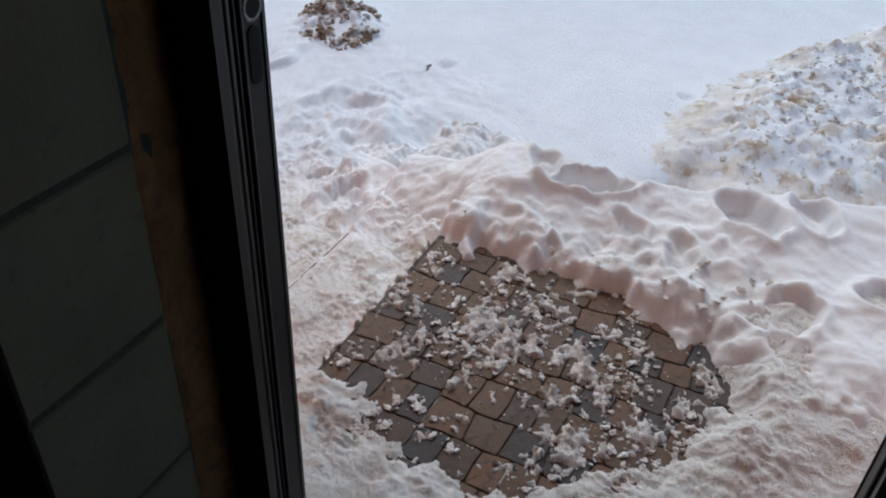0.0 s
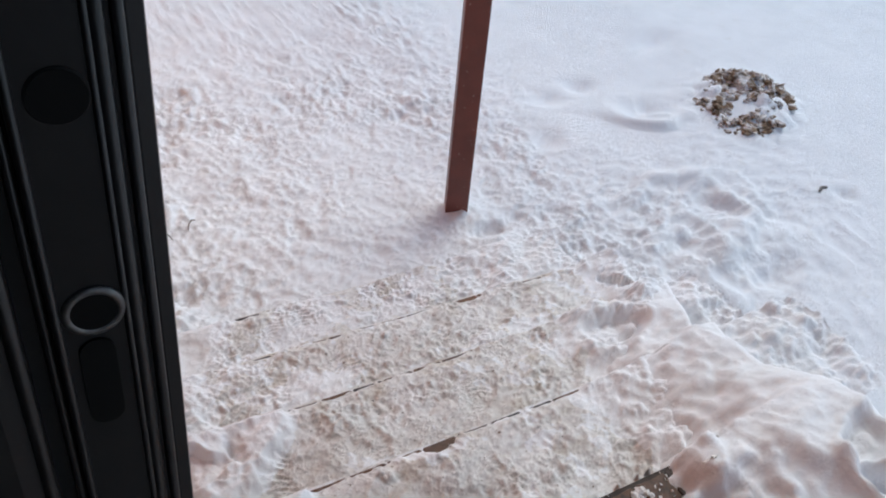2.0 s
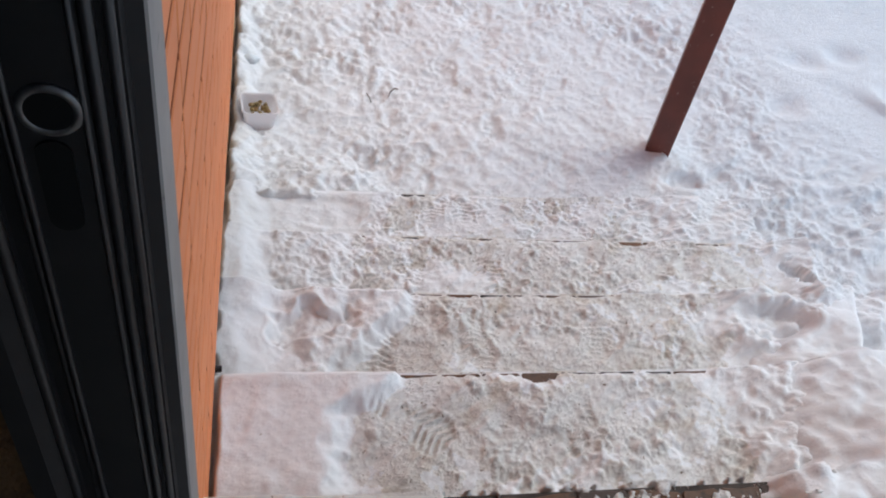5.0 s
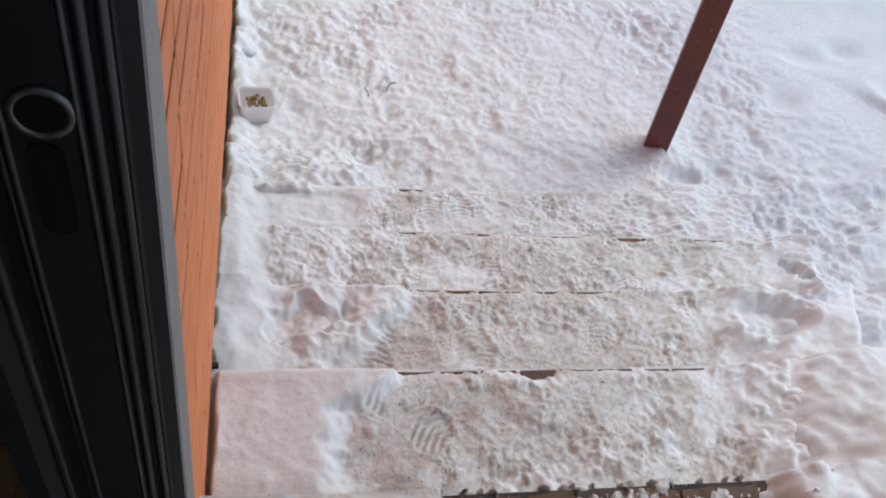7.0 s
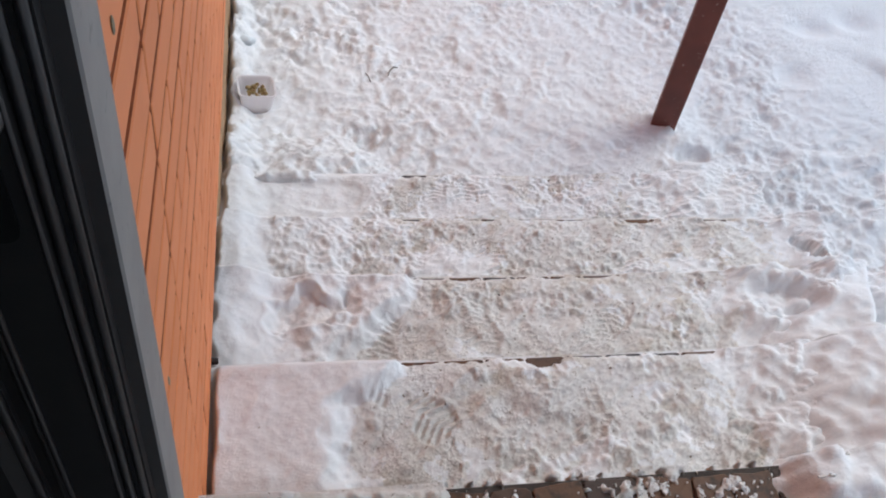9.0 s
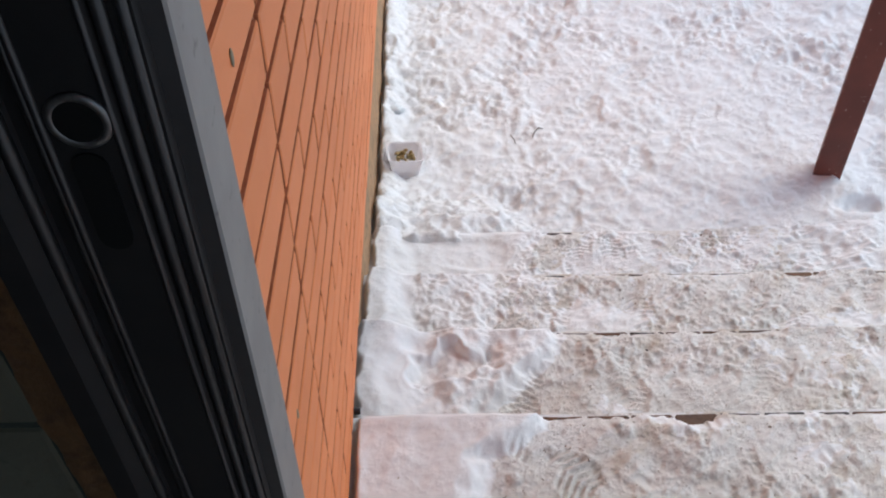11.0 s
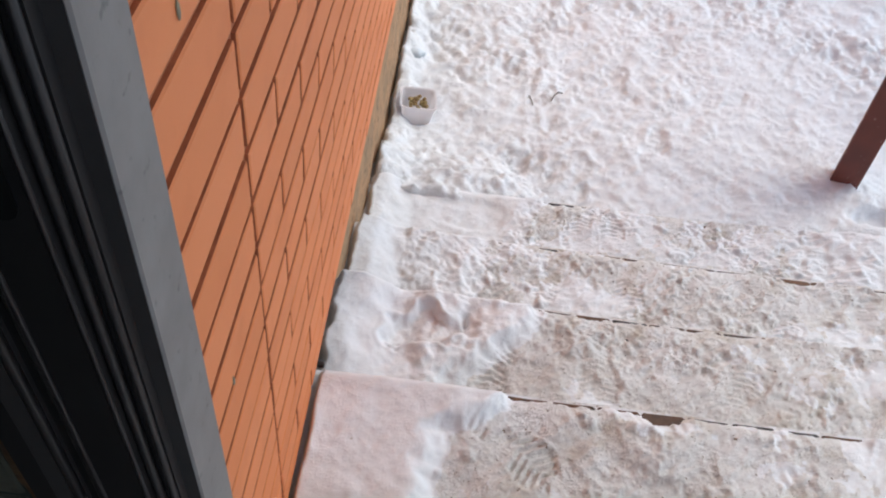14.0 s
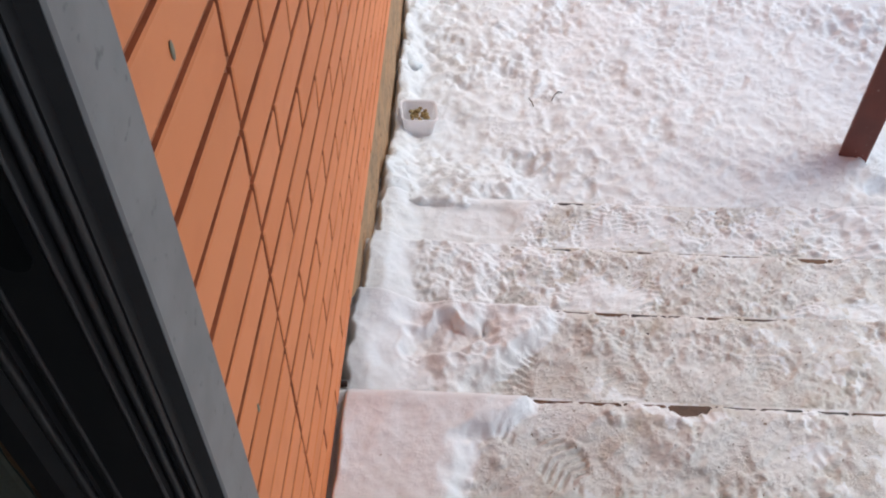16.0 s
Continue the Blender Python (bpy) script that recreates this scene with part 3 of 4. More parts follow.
def tread_snow(k):
    def height(x, y):
        v = y - TREAD * (k - 1)
        wide = {1: 0.075, 2: 0.08, 3: 0.08, 4: 0.12}[k]
        left = step(x - left_edge(k, x, y), 0.0, -wide)
        s = 0.021 + 1.75 * packed(x, y, 110 + 40 * k)
        for cx, cv, a, deep, lug in PRINTS[k]:
            worn = step(rough(x, y, 0.08, 3, 160 + k, 0.7), -0.25, 0.35)
            s += sole(x, y, cx, TREAD * (k - 1) + cv, a, deep, lug, length=0.25, pitch=0.018) * worn
        ridge = 0.006 * np.exp(-((x - left_edge(k, x, y) + 0.03) / 0.02) ** 2) * (1 + rough(x, y, 0.05, 2, 167 + k))
        drift = 0.062 + 0.004 * rough(x, y, 0.2, 2, 120 + k) + 0.003 * rough(x, y, 0.05, 3, 125 + k) * left + ridge
        if k == 1:
            drift = drift - 0.050 * step(x + 0.004 * field(x, y, 0.1, 170), 0.016, 0.002)
        else:
            # a drift that runs down along the wall like a ramp
            ramp_up = np.interp(y, [0.39, 0.64, 0.93, 1.35, 1.56], [0.12, 0.115, 0.125, 0.125, 0.12]) - 0.07
            drift = drift + ramp_up * step(x + 0.025 * rough(x, y, 0.10, 2, 170), 0.15, 0.015) * (1 - 0.25 * step(v, 0.12, 0.0))
        if k == 2:
            hollow = hill(x + 0.05 * rough(x, y, 0.08, 3, 137), y + 0.04 * rough(x, y, 0.07, 3, 139), 0.225, 0.625, 0.105, 0.058, 0.35)
            drift = drift - 0.036 * step(hollow, 0.20, 0.66) + 0.006 * np.exp(-((hollow - 0.22) / 0.10) ** 2) - 0.02 * hill(x, y, 0.13, 0.69, 0.035, 0.03) - 0.03 * hill(x, y, 0.34, 0.70, 0.07, 0.035, 0.3)
            drift = drift + 0.011 * rough(x, y, 0.08, 4, 131, 0.6) * step(x, 0.10, 0.18)
        if k == 3:
            drift = drift - 0.022 + (0.016 * trampled(x, y, 0.10, 133) + 0.012) * step(x, 0.09, 0.16)
        if k == 4:
            drift = drift - 0.034 + 0.005 * rough(x, y, 0.14, 3, 138) - 0.010 * step(hill(x, y, 0.34, 1.43, 0.15, 0.08, 0.1), 0.3, 0.6)
        drift = drift - (0.045 * step(x + 0.008 * rough(x, y, 0.06, 3, 172), -0.006, -0.026) if k > 1 else 0)
        s = s + (drift - s) * left
        right = step(x + 0.05 * rough(x, y, 0.12, 3, 141), *BROAD[k])
        heap = 0.045 + 0.020 * rough(x, y, 0.13, 4, 140 + k, 0.6) + 0.45 * clods(x, y, 0.06, 145 + k, 0.5, 0.15, 0.5) + 0.3 * clods(x, y, 0.03, 148 + k, 0.5)
        if k == 2:
            tread = hill(x + 0.02 * field(x, y, 0.07, 191), y, 1.60, 0.64, 0.12, 0.075, -0.2)
            heap = heap - 0.05 * step(tread, 0.3, 0.6) + 0.015 * np.exp(-((tread - 0.2) / 0.1) ** 2)
        s += right * heap * (1 if k < 3 else 0.55)
        lip = 0.0 * x
        for a, b, w in BARE[k]:
            lip = np.maximum(lip, w * (0.8 + 0.45 * rough(x, 0.1 * y, 0.06, 4, 150 + k, 0.7)) * step(x, a, a + 0.03) * step(x, b, b - 0.04))
        lip = np.maximum(lip, 0)
        soft = 0.010 + 0.030 * np.clip(lip / 0.004, 0, 1) + 0.030 * left
        s = s * np.clip((TREAD + 0.004 - 1.5 * lip - v) / soft, 0, 1) ** 0.7
        if k == 3:
            s = s * (1 - 0.97 * step(hill(x, y, 1.955, 1.00, 0.035, 0.075, 0.25) + 0.25 * rough(x, y, 0.04, 3, 195, 0.7), 0.45, 0.6))
        return -RISER * k + np.maximum(s - 0.002, -0.02)
    return height


for k in range(1, STEPS):
    y1 = TREAD * k
    ys = spaced((TREAD * (k - 1) - 0.004, y1 - 0.05, 0.0048, 0.0048), (y1 - 0.05, y1 + 0.0045, 0.004, 0.003))
    tagged(sheet("snow_step", spaced((-0.045, 1.4, 0.0048, 0.0048), (1.4, WIDTH + 0.05, 0.009, 0.009)), ys, tread_snow(k), SNOW_TROD, clean=lambda x, y: (x < left_edge(k, x, y)) | (rough(x, y, 0.22, 5, 186 + k, 0.75) > (0.7, 0.55, 0.1, 0.0)[k - 1]) | (x + 0.06 * rough(x, y, 0.12, 3, 184) > BROAD[k][0])),
           "compacted snow with boot prints on a porch step", "snow", kind="structure")


def ground_height(x, y):
    z = -0.80 + 0.03 * rough(x, y, 2.5, 3, 200)
    z = z - 0.07 * step(y, 1.2, 1.9) * step(x, 3.0, 1.5)
    trod = np.clip(step(x, 3.2, 2.2) * step(y, 0.9, 1.5) * step(y, 6.5, 3.5) + 0.8 * hill(x, y, 2.9, 1.2, 0.9, 0.7, 0.5), 0, 1)
    lumpy = np.clip(step(x, 0.95, 0.45) + 0.8 * step(x, 1.75, 2.3) + 0.7 * step(y, 2.6, 3.2), 0, 1)
    busy = 0.35 + 0.75 * step(rough(x, y, 0.42, 3, 217, 0.6), -0.35, 0.45)
    z += trod * (packed(x, y, 210) * 1.4 + lumpy * 0.036 * busy * trampled(x, y, 0.13, 221) + (1 - lumpy) * 0.013 * busy * trampled(x, y, 0.17, 223) + 0.010)
    ridge = step(np.abs(rough(x, y, 0.5, 2, 230)), 0.35, 0.0)
    z += hill(x, y, 3.0, 1.35, 0.7, 0.5, 0.6) * (0.05 * ridge + 0.02 * rough(x, y, 0.15, 3, 235)) + 0.05 * hill(x, y, 3.3, 2.2, 0.6, 0.35, -0.3) * ridge
    for cx, cy, rx, ry, a, h in ((2.75, 1.35, 0.16, 0.07, 0.3, 0.07), (3.05, 1.0, 0.18, 0.07, 0.2, 0.07), (3.2, 1.62, 0.14, 0.07, 0.5, 0.06), (2.5, 0.95, 0.15, 0.06, -0.2, 0.06), (3.5, 2.5, 0.14, 0.10, 0.5, 0.06),
                                 (3.3, 2.9, 0.12, 0.09, 0.5, 0.05), (2.7, 2.4, 0.12, 0.08, 0.7, 0.05), (3.0, 2.8, 0.14, 0.09, 0.2, 0.05), (4.3, 3.3, 0.25, 0.12, 0.4, 0.05), (4.0, 1.35, 0.06, 0.06, 0, 0.04), (4.4, -0.2, 0.05, 0.05, 0, 0.04)):
        z -= h * hill(x, y, cx, cy, rx, ry, a) - 0.3 * h * hill(x, y, cx, cy, rx * 1.8, ry * 1.8, a)
    heap = hill(x, y, 4.2, 2.33, 0.36, 0.26, 0.6)
    z += 0.10 * heap + heap * 0.08 * clods(x, y, 0.13, 241, 0.9) / 0.07
    pile = step(hill(x, y, 5.0, -1.35, 1.9, 0.75, -0.42) + 0.10 * rough(x, y, 0.5, 3, 245), 0.22, 0.62)
    z += 0.12 * pile + 0.8 * pile * (0.05 * clods(x, y, 0.12, 251, 0.6, 0.15, 0.55) / 0.06 + 0.03 * clods(x, y, 0.055, 255, 0.6, 0.15, 0.55) / 0.025 + 0.06 * rough(x, y, 0.4, 4, 258, 0.6))
    z -= 0.10 * hill(x, y, 3.35, -0.45, 0.30, 0.16, -0.6)
    for cx, cy, a in ((0.75, 1.85, 1.4), (1.1, 2.1, 1.2), (1.4, 1.8, 1.7), (0.95, 2.5, 1.5), (1.5, 2.5, 1.3), (0.5, 2.0, 1.8), (1.25, 2.9, 1.0), (0.6, 2.9, 1.4), (2.2, 2.2, 0.9), (2.3, 1.6, 0.6), (1.8, 2.9, 1.1)):
        z += sole(x, y, cx, cy, a, 0.010, 0.004) * step(rough(x, y, 0.1, 2, 261), -0.4, 0.4)
    z += 0.13 * step(x + 0.06 * field(x, y, 0.15, 281), 0.62, 0.30) * step(y + 0.05 * field(x, y, 0.12, 283), 1.95, 1.60)
    # a collar of snow round the post, and a dent beside it
    z += 0.045 * hill(x, y, 1.90, 2.0, 0.13, 0.11) - 0.05 * step(hill(x, y, 1.97, 1.84, 0.10, 0.06, 0.1), 0.35, 0.7) + 0.02 * hill(x, y, 1.97, 1.76, 0.15, 0.05)
    z -= 0.03 * hill(x, y, 0.52, 1.86, 0.07, 0.045, 0.5)
    # snow leaning against the wall beyond the steps
    z += step(x + 0.02 * rough(x, y, 0.1, 2, 287), 0.11, 0.0) * np.interp(y, [1.5, 1.75, 2.0, 2.6, 4.0], [0.08, 0.07, 0.05, 0.06, 0.08]) * step(y, 1.45, 1.6)
    z -= 0.10 * step(x + 0.010 * rough(x, y, 0.06, 3, 172), -0.008, -0.028) * step(y, 1.45, 1.6)
    z = z + (-0.858 - z) * step(hill(x, y, 0.085, 2.12, 0.085, 0.085), 0.3, 0.55) * (z > -0.858)
    under_steps = step(x, WIDTH - 0.02, WIDTH - 0.08) * step(y, TREAD * 4 - 0.06, TREAD * 4 - 0.12) + step(x, 2.0, 1.9) * step(y, -0.1, -0.2)
    return z - 0.35 * np.clip(under_steps, 0, 1) * step(y, -2.5, -2.3)


gx = spaced((-40, -0.06, 4.0, 0.3), (-0.06, 2.6, 0.0105, 0.012), (2.6, 6.5, 0.02, 0.03), (6.5, 12, 0.05, 0.4), (12, 90, 1, 8))
gy = spaced((-60, -3.2, 6.0, 0.1), (-3.2, 1.4, 0.03, 0.022), (1.4, 3.4, 0.0105, 0.015), (3.4, 4.0, 0.015, 0.03), (4.0, 8, 0.03, 0.3), (8, 90, 0.5, 8))
ground = tagged(sheet("ground", gx, gy, ground_height, SNOW), "snow-covered yard with footprints and soft drifts", "ground", kind="structure")



def stained(x, y):
    """The sand lies on the pile's flanks and far crest, in patches; above nought where it shows."""
    p = hill(x, y, 5.0, -1.35, 1.9, 0.75, -0.42)
    on = step(p, 0.72, 0.36) + 0.7 * step(x - 0.5 * y, 5.0, 5.9) + 0.9 * rough(x, y, 0.30, 5, 271, 0.8) - 0.25
    return np.minimum(on, 3.0 * (p - 0.27) + 0.14 * rough(x, y, 0.2, 4, 277, 0.7))


def pile_height(x, y):
    return ground_height(x, y) + np.clip(0.035 * stained(x, y), -0.012, 0.008)


tagged(sheet("dirty_snow_pile", spaced((2.6, 7.4, 0.022, 0.03)), spaced((-3.4, 0.5, 0.022, 0.022)), pile_height, SNOW_DIRTY,
             keep=lambda x, y, z: stained(x, y) > -0.15),
       "sand-stained broken snow thrown up in the yard", "snow pile", kind="structure")

# ---- tiles, bricks and blocks ----
rng = random.Random(7)


def warped(x, y):
    """The moulded tiles' joints wander; neighbours share the same bend."""
    return (x + 0.013 * noise.noise((x * 11, y * 11, 0.3)) + 0.004 * noise.noise((x * 37, y * 37, 2.1)),
            y + 0.013 * noise.noise((x * 11 + 40, y * 11, 5.7)) + 0.004 * noise.noise((x * 37, y * 37, 8.4)))


def stone_mesh(x0, x1, y0, y1, seed, bend=1.0):
    """A moulded stone with wandering sides, blunt corners and a worn, slightly domed face."""
    r = random.Random(seed)
    base, g, c = [], 0.0014, 0.006
    ax, bx, ay, by = x0 + g, x1 - g, y0 + g, y1 - g
    mx, my = (ax + bx) / 2, (ay + by) / 2
    for px, py in ((ax + c, ay), (mx, ay), (bx - c, ay), (bx, ay + c), (bx, my), (bx, by - c), (bx - c, by), (mx, by), (ax + c, by), (ax, by - c), (ax, my), (ax, ay + c)):
        qx, qy = warped(px, py)
        base.append((px + (qx - px) * bend, py + (qy - py) * bend))
    n = len(base)
    cx, cy = sum(p[0] for p in base) / n, sum(p[1] for p in base) / n
    verts = [(px - cx, py - cy, -0.014) for px, py in base] + [(px - cx, py - cy, -0.002) for px, py in base]
    verts += [((px - cx) * 0.955, (py - cy) * 0.955, r.uniform(-0.0012, 0.0006)) for px, py in base] + [(0, 0, r.uniform(-0.0005, 0.0015))]
    faces = [(2 * n + i, 2 * n + (i + 1) % n, 3 * n) for i in range(n)]
    for lvl in (0, n):
        faces += [(lvl + i, lvl + (i + 1) % n, lvl + n + (i + 1) % n, lvl + n + i) for i in range(n)]
    return mesh_from("stone", verts, faces, STONE), cx, cy


TILE = 0.303
SPLITS = ((0.36, 0.66), (0.27, 0.52, 0.78), (0.30, 0.69))
for ix in range(5):
    for iy in range(4):
        x0, y1 = 0.10 + ix * TILE, -0.012 - iy * TILE
        if x0 > 1.25:
            continue
        across = [x0] + [x0 + TILE * q for q in ((0.30, 0.68), (0.38, 0.66), (0.33, 0.70))[(ix + iy) % 3]] + [x0 + TILE]
        for c in range(3):
            cuts = [0] + list(SPLITS[(c + ix + 2 * iy) % 3]) + [1]
            for q0, q1 in zip(cuts, cuts[1:]):
                me, cx, cy = stone_mesh(across[c], across[c + 1], y1 - TILE * q1, y1 - TILE * q0, rng.randrange(10 ** 6))
                under(new("stone", me), steps).matrix_basis = pose(cx, cy, 0)
        part("joint", box_bm(x0 + 0.004, x0 + TILE - 0.004, y1 - TILE - 0.0012, y1 - TILE + 0.0012, -0.014, -0.0016), WHITE_GROUT, steps)
NOSING = [stone_mesh(0.16 + 0.101 * m, 0.261 + 0.101 * m, 0.0, 0.12, 70 + m, 0.25)[0] for m in range(6)]
for k in range(1, STEPS):
    for m in range(18):
        under(new("stone", NOSING[(m * 5 + k * 3) % 6]), steps).matrix_basis = pose(0.16 + 0.101 * m, TREAD * k - 0.06, -RISER * k)

siding = tagged(new("siding"), "orange painted brick siding with dark recessed joints", "siding", kind="structure")
part("backing", box_bm(-0.046, -0.0062, -0.21, 7.0, BOTTOM, 3.0), JOINT, siding)
part("backing", box_bm(-0.030, -0.0062, -5.0, HINGE - 0.10, BOTTOM, 3.0), JOINT, siding)


def brick_mesh(length, seed):
    r = random.Random(seed)
    h, w, b = (BED - 0.011) / 2, (length - 0.010) / 2, 0.003
    out = [(-w, -h), (w, -h), (w, h), (-w, h)]
    verts = [(-0.016, y + r.uniform(-0.0006, 0.0006), z + r.uniform(-0.0006, 0.0006)) for y, z in out]
    verts += [(-0.0014, y, z) for x, y, z in verts]
    verts += [(r.uniform(-0.0004, 0.0006), y * (1 - b / w), z * (1 - b / h)) for x, y, z in verts[:4]]
    faces = [(8, 9, 10, 11)]
    for lvl in (0, 4):
        faces += [(lvl + i, lvl + (i + 1) % 4, lvl + 4 + (i + 1) % 4, lvl + 4 + i) for i in range(4)]
    me = mesh_from("brick", verts, faces, BRICK)
    me.materials.append(JOINT)
    me.polygons.foreach_set("material_index", [0, 1, 1, 1, 1, 0, 0, 0, 0])
    return me


SEAM, FIRST = 0.042, -0.200
kinds = {}


def brick_at(y0, y1, zc, near, sink):
    length = round(y1 - y0, 3)
    if length < 0.03:
        return
    if near:
        key = (length, rng.randrange(4))
        if key not in kinds:
            kinds[key] = brick_mesh(*key)
        ob = under(new("brick", kinds[key]), siding)
        ob.matrix_basis = pose(rng.uniform(-0.0006, 0.0006), (y0 + y1) / 2, zc)
    else:
        me = kinds.setdefault((length, 0), None) or brick_mesh(length, 0)
        kinds[(length, 0)] = me
        at = len(sink[0])
        sink[0].extend((v.co.x, v.co.y + (y0 + y1) / 2, v.co.z + zc) for v in me.vertices)
        sink[1].extend(tuple(at + i for i in p.vertices) for p in me.polygons)


sink = ([], [])
for row in range(41):
    zc = BOTTOM + BED * (row + 0.5)
    shown = zc < 1.25
    brick_at(FIRST, SEAM, zc, shown, sink)
    y = SEAM
    nxt = 0.178 if row % 2 == 1 else 0.312
    while y < 6.9:
        brick_at(y, nxt, zc, shown and y < 3.2, sink)
        y, nxt = nxt, nxt + BRICK_L
    y = HINGE - 0.105
    while y > -4.9:
        brick_at(y - BRICK_L, y, zc, False, sink)
        y -= BRICK_L
rest = under(new("bricks", mesh_from("bricks", sink[0], sink[1], BRICK)), siding)
rest.data.materials.append(JOINT)
rest.data.polygons.foreach_set("material_index", [0, 1, 1, 1, 1, 0, 0, 0, 0] * (len(rest.data.polygons) // 9))
tagged(rest, kind="stuff")
for y, z in ((-0.088, 1.035), (0.10, 1.05), (-0.10, 0.56)):
    bm = bmesh.new()
    bmesh.ops.create_icosphere(bm, subdivisions=2, radius=1.0)
    bmesh.ops.scale(bm, vec=(0.0015, 0.0028, 0.009), verts=bm.verts)
    bmesh.ops.translate(bm, vec=(0.0008, y, z), verts=bm.verts)
    part("chip", bm, MORTAR_CHIP, siding, "pale chip in the paint")

bolt = bmesh.new()
bmesh.ops.create_cone(bolt, cap_ends=True, segments=8, radius1=0.009, radius2=0.007, depth=0.014, matrix=pose(0.007, 0.373, -0.124, 0, 90, 0))
part("bolt", bolt, RUBBER, siding, "black bolt head at the siding's foot")

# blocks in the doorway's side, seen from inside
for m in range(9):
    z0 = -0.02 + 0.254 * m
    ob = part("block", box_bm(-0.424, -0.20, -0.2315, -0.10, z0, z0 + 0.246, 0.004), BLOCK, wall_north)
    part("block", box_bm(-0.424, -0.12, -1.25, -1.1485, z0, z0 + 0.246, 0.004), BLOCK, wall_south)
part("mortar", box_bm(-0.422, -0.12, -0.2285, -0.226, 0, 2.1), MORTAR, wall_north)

# ---- loose things ----
box_thing = tagged(new("food_container"), "milky plastic food container with dry feed in the snow", "container")


def cup_bm(w0, w1, h, thick):
    bm = bmesh.new()
    loops = []
    for half, z in ((w0, 0), (w1, h), (w1 + 0.004, h + 0.001), (w1 + 0.004, h - 0.004), (w1 - thick, h - 0.003), (w0 - thick, thick)):
        loop = []
        for cx, cy, a0 in ((1, 1, 0), (-1, 1, 90), (-1, -1, 180), (1, -1, 270)):
            for q in range(5):
                a = radians(a0 + 22.5 * q)
                loop.append(bm.verts.new(((half - 0.02) * cx + 0.02 * math.cos(a), (half - 0.02) * cy + 0.02 * math.sin(a), z)))
        loops.append(loop)
    n = 20
    for a, b in zip(loops, loops[1:]):
        for i in range(n):
            bm.faces.new((a[i], a[(i + 1) % n], b[(i + 1) % n], b[i]))
    bm.faces.new(loops[0][::-1])
    bm.faces.new(loops[-1])
    return bm


part("tub", cup_bm(0.050, 0.062, 0.085, 0.003), PLASTIC, box_thing, "milky white plastic tub", smooth=False)
r2 = random.Random(3)
for k in range(26):
    bm = bmesh.new()
    bmesh.ops.create_icosphere(bm, subdivisions=2, radius=r2.uniform(0.006, 0.010))
    bmesh.ops.scale(bm, vec=(1.3, 0.9, 0.8), verts=bm.verts)
    bmesh.ops.transform(bm, matrix=pose(r2.uniform(-0.03, 0.03), r2.uniform(-0.025, 0.04), 0.046 + 0.010 * (k % 3), r2.uniform(0, 90), r2.uniform(0, 90), r2.uniform(0, 180)), verts=bm.verts)
    part("nugget", bm, FOOD, box_thing, "brown dry feed" if k == 0 else "", smooth=True)
box_thing.matrix_basis = pose(0.085, 2.11, -0.860, -4, 3, 6) @ Matrix.Diagonal((1.15, 1.15, 1.1, 1))


def lump_bm(r, size, flat=0.55):
    bm = bmesh.new()
    bmesh.ops.create_icosphere(bm, subdivisions=1 if size < 0.006 else 2, radius=size)
    o = r.uniform(0, 50)
    a, b = r.uniform(0.6, 1.5), r.uniform(0.6, 1.3)
    for v in bm.verts:
        v.co *= 1 + 0.75 * noise.noise(v.co / size * 1.5 + Vector((o, o, o))) + 0.5 * noise.noise(v.co / size * 3.5 + Vector((o, 0, o)))
        v.co.x *= a
        v.co.y *= b
        v.co.z *= flat * r.uniform(0.8, 1.1)
    return bm


def strewn(name, count, places, sizes, mat, seed, label, ground=None, lift=0.004):
    """Lumps joined into one mesh, each resting on the given surface."""
    r = random.Random(seed)
    verts, faces = [], []
    at_xy = np.array([places(r) for n in range(count)])
    zs = ground(at_xy[:, 0], at_xy[:, 1]) + lift if ground else np.full(count, lift)
    for (x, y), z in zip(at_xy, zs):
        bm = lump_bm(r, sizes[0] + (sizes[1] - sizes[0]) * r.random() ** 2.5)
        at = len(verts)
        m = pose(x, y, z, r.uniform(-30, 30), r.uniform(-30, 30), r.uniform(0, 360))
        bm.verts.index_update()
        verts += [tuple(m @ v.co) for v in bm.verts]
        faces += [tuple(at + v.index for v in f.verts) for f in bm.faces]
        bm.free()
    return tagged(new(name, mesh_from(name, verts, faces, mat, False)), label, "snow crumbs", kind="stuff")


def on_patch(r):
    while True:
        x, y = r.uniform(0.3, 1.13), r.uniform(-0.95, -0.02)
        if rough(np.array([x]), np.array([y]), 0.17, 5, 31, 0.75)[0] > r.uniform(-0.15, 0.7):
            return x, y


strewn("snow_crumbs", 1600, on_patch, (0.0018, 0.011), CRUMB, 11, "broken crumbs of snow strewn over the stone tiles", lift=0.003)


def on_bank(r):
    y = r.uniform(-1.0, 0.35)
    x = r.uniform(1.0, 1.25)
    return x, y


strewn("snow_clods", 40, on_bank, (0.005, 0.018), CRUMB, 12, "rounded snow clods on the bank's broken edge", bank)


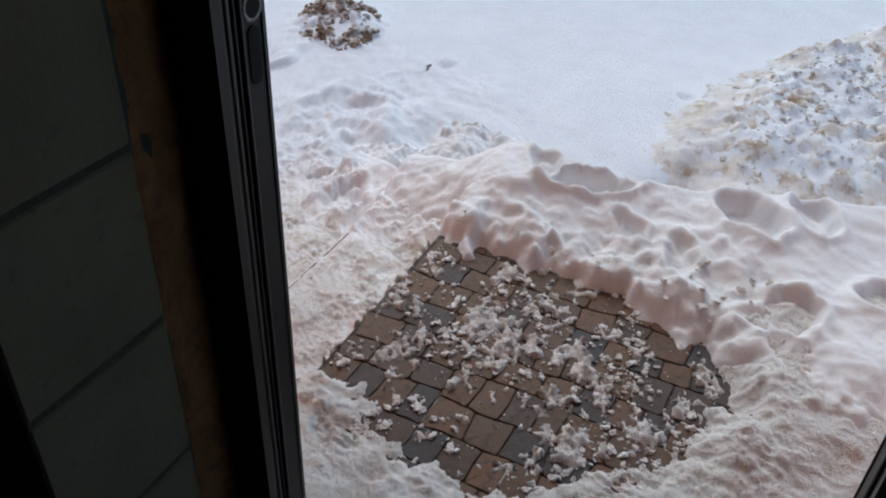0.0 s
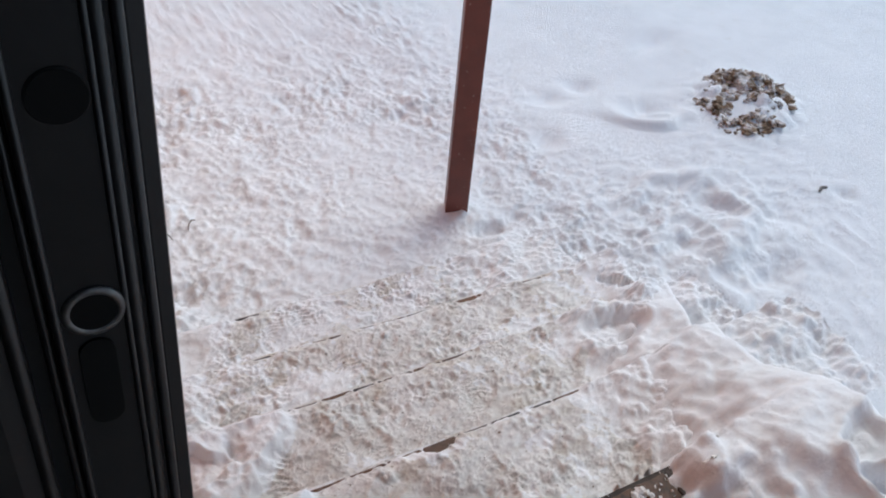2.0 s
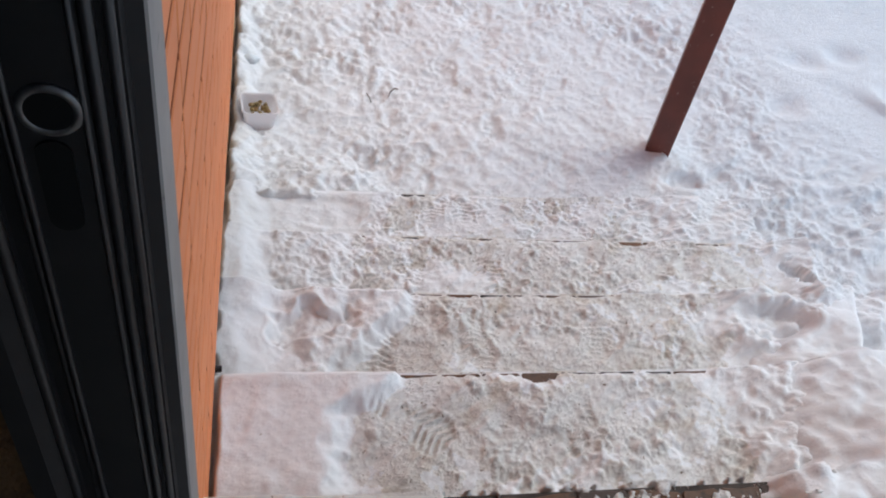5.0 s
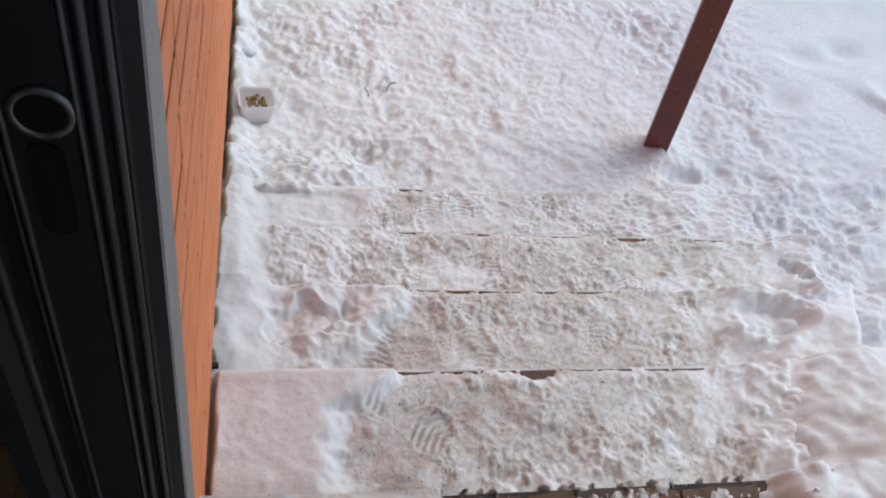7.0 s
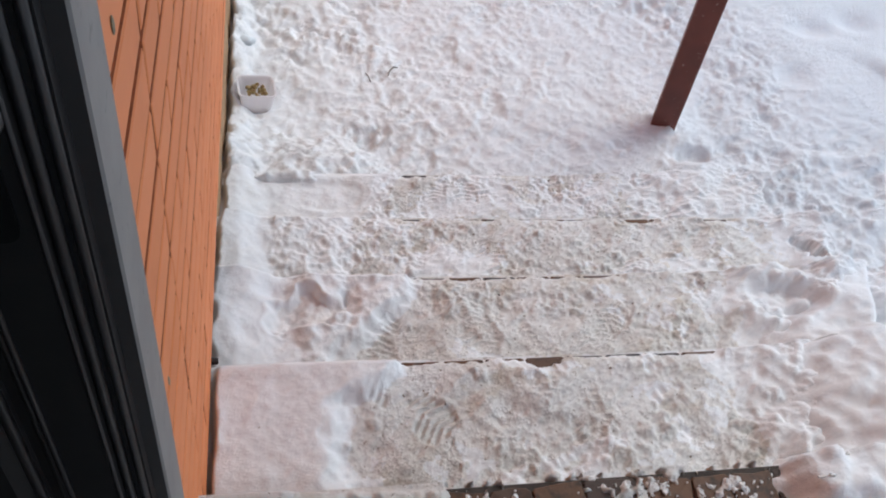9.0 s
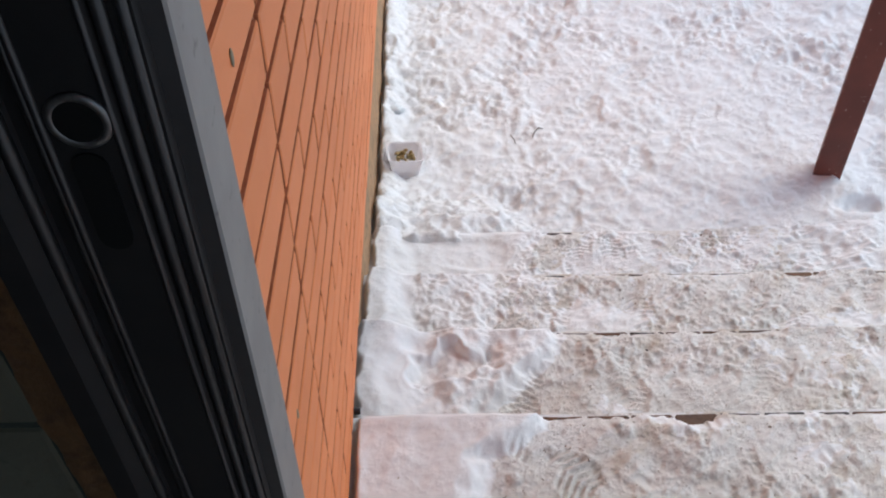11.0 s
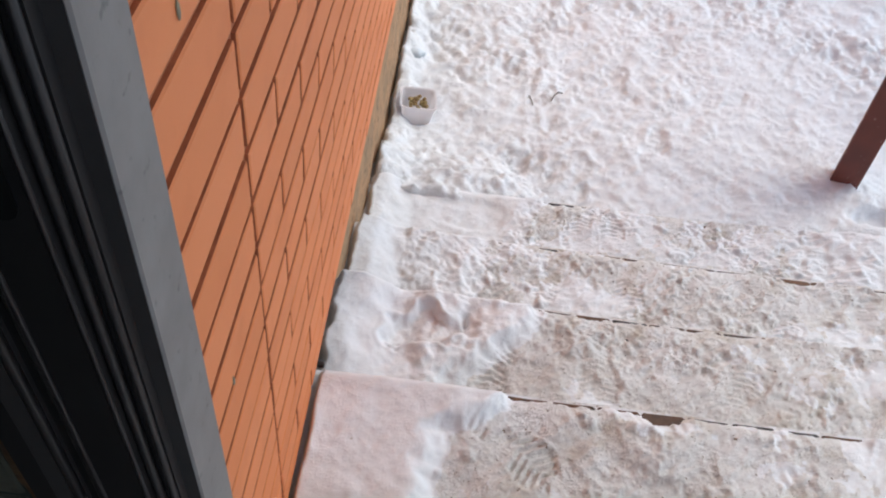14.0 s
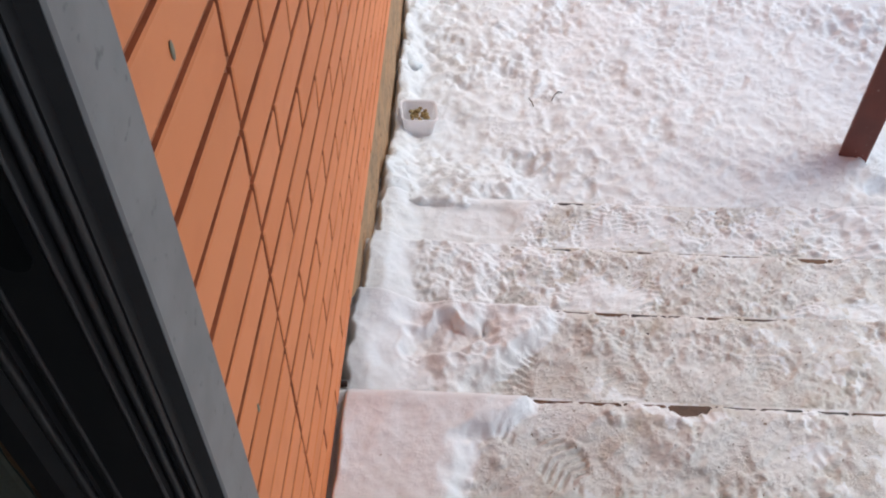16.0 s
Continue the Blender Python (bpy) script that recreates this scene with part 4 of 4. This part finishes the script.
def on_heap(r):
    a, q = r.uniform(0, 6.283), r.random() ** 0.6
    u, v = 0.50 * q * math.cos(a), 0.30 * q * math.sin(a)
    x, y = 4.2 + u * 0.825 - v * 0.565, 2.33 + u * 0.565 + v * 0.825
    if rough(np.array([x]), np.array([y]), 0.25, 2, 291)[0] < r.uniform(-0.6, 0.1):
        return on_heap(r)
    return x, y


tagged(strewn("soil_heap", 800, on_heap, (0.005, 0.034), SOIL, 13, "heap of brown soil clods and snow in the yard", ground_height), category="soil heap")


def on_pile(r):
    while True:
        x, y = r.uniform(3.0, 7.0), r.uniform(-3.0, 0.1)
        if float(hill(np.array([x]), np.array([y]), 5.0, -1.35, 1.9, 0.75, -0.42)[0]) > r.uniform(0.3, 0.8):
            return x, y


tagged(strewn("dirty_snow_clods", 800, on_pile, (0.006, 0.024), SNOW_DIRTY, 14, "sand-stained snow clods thrown on the yard", ground_height), category="snow clods")


def twig(points, radius, label):
    cu = bpy.data.curves.new("twig", "CURVE")
    cu.dimensions, cu.bevel_depth, cu.bevel_resolution = "3D", radius, 1
    sp = cu.splines.new("POLY")
    sp.points.add(len(points) - 1)
    for q, (x, y) in zip(sp.points, points):
        z = float(ground_height(np.array([x]), np.array([y]))[0])
        q.co, q.radius = (x, y, z + 0.006, 1), 0.7 + 0.5 * math.sin(40 * x + 9 * y) ** 2
    cu.materials.append(TWIG)
    me = bpy.data.meshes.new_from_object(bpy.data.objects.new("twig", cu))
    return tagged(new("twig", me), label, "twig")


twig([(0.655, 2.30), (0.668, 2.34), (0.69, 2.375), (0.71, 2.385)], 0.0035, "short dark bent twig lying on the snow")
twig([(3.86, 1.42), (3.90, 1.44), (3.93, 1.43)], 0.010, "dark scrap of bark on the snow")
twig([(2.12, 1.12), (2.14, 1.15)], 0.006, "dark scrap of bark near the steps")
twig([(0.560, 2.33), (0.572, 2.30), (0.575, 2.265)], 0.003, "short grey twig pressed into the snow")
ice = lump_bm(random.Random(5), 0.030, 0.6)
bmesh.ops.translate(ice, vec=(0.045, 2.47, float(ground_height(np.array([0.045]), np.array([2.47]))[0]) + 0.008), verts=ice.verts)
tagged(part("ice_lump", ice, ICE, smooth=True), "pale bluish lump of ice beside the wall", "ice")
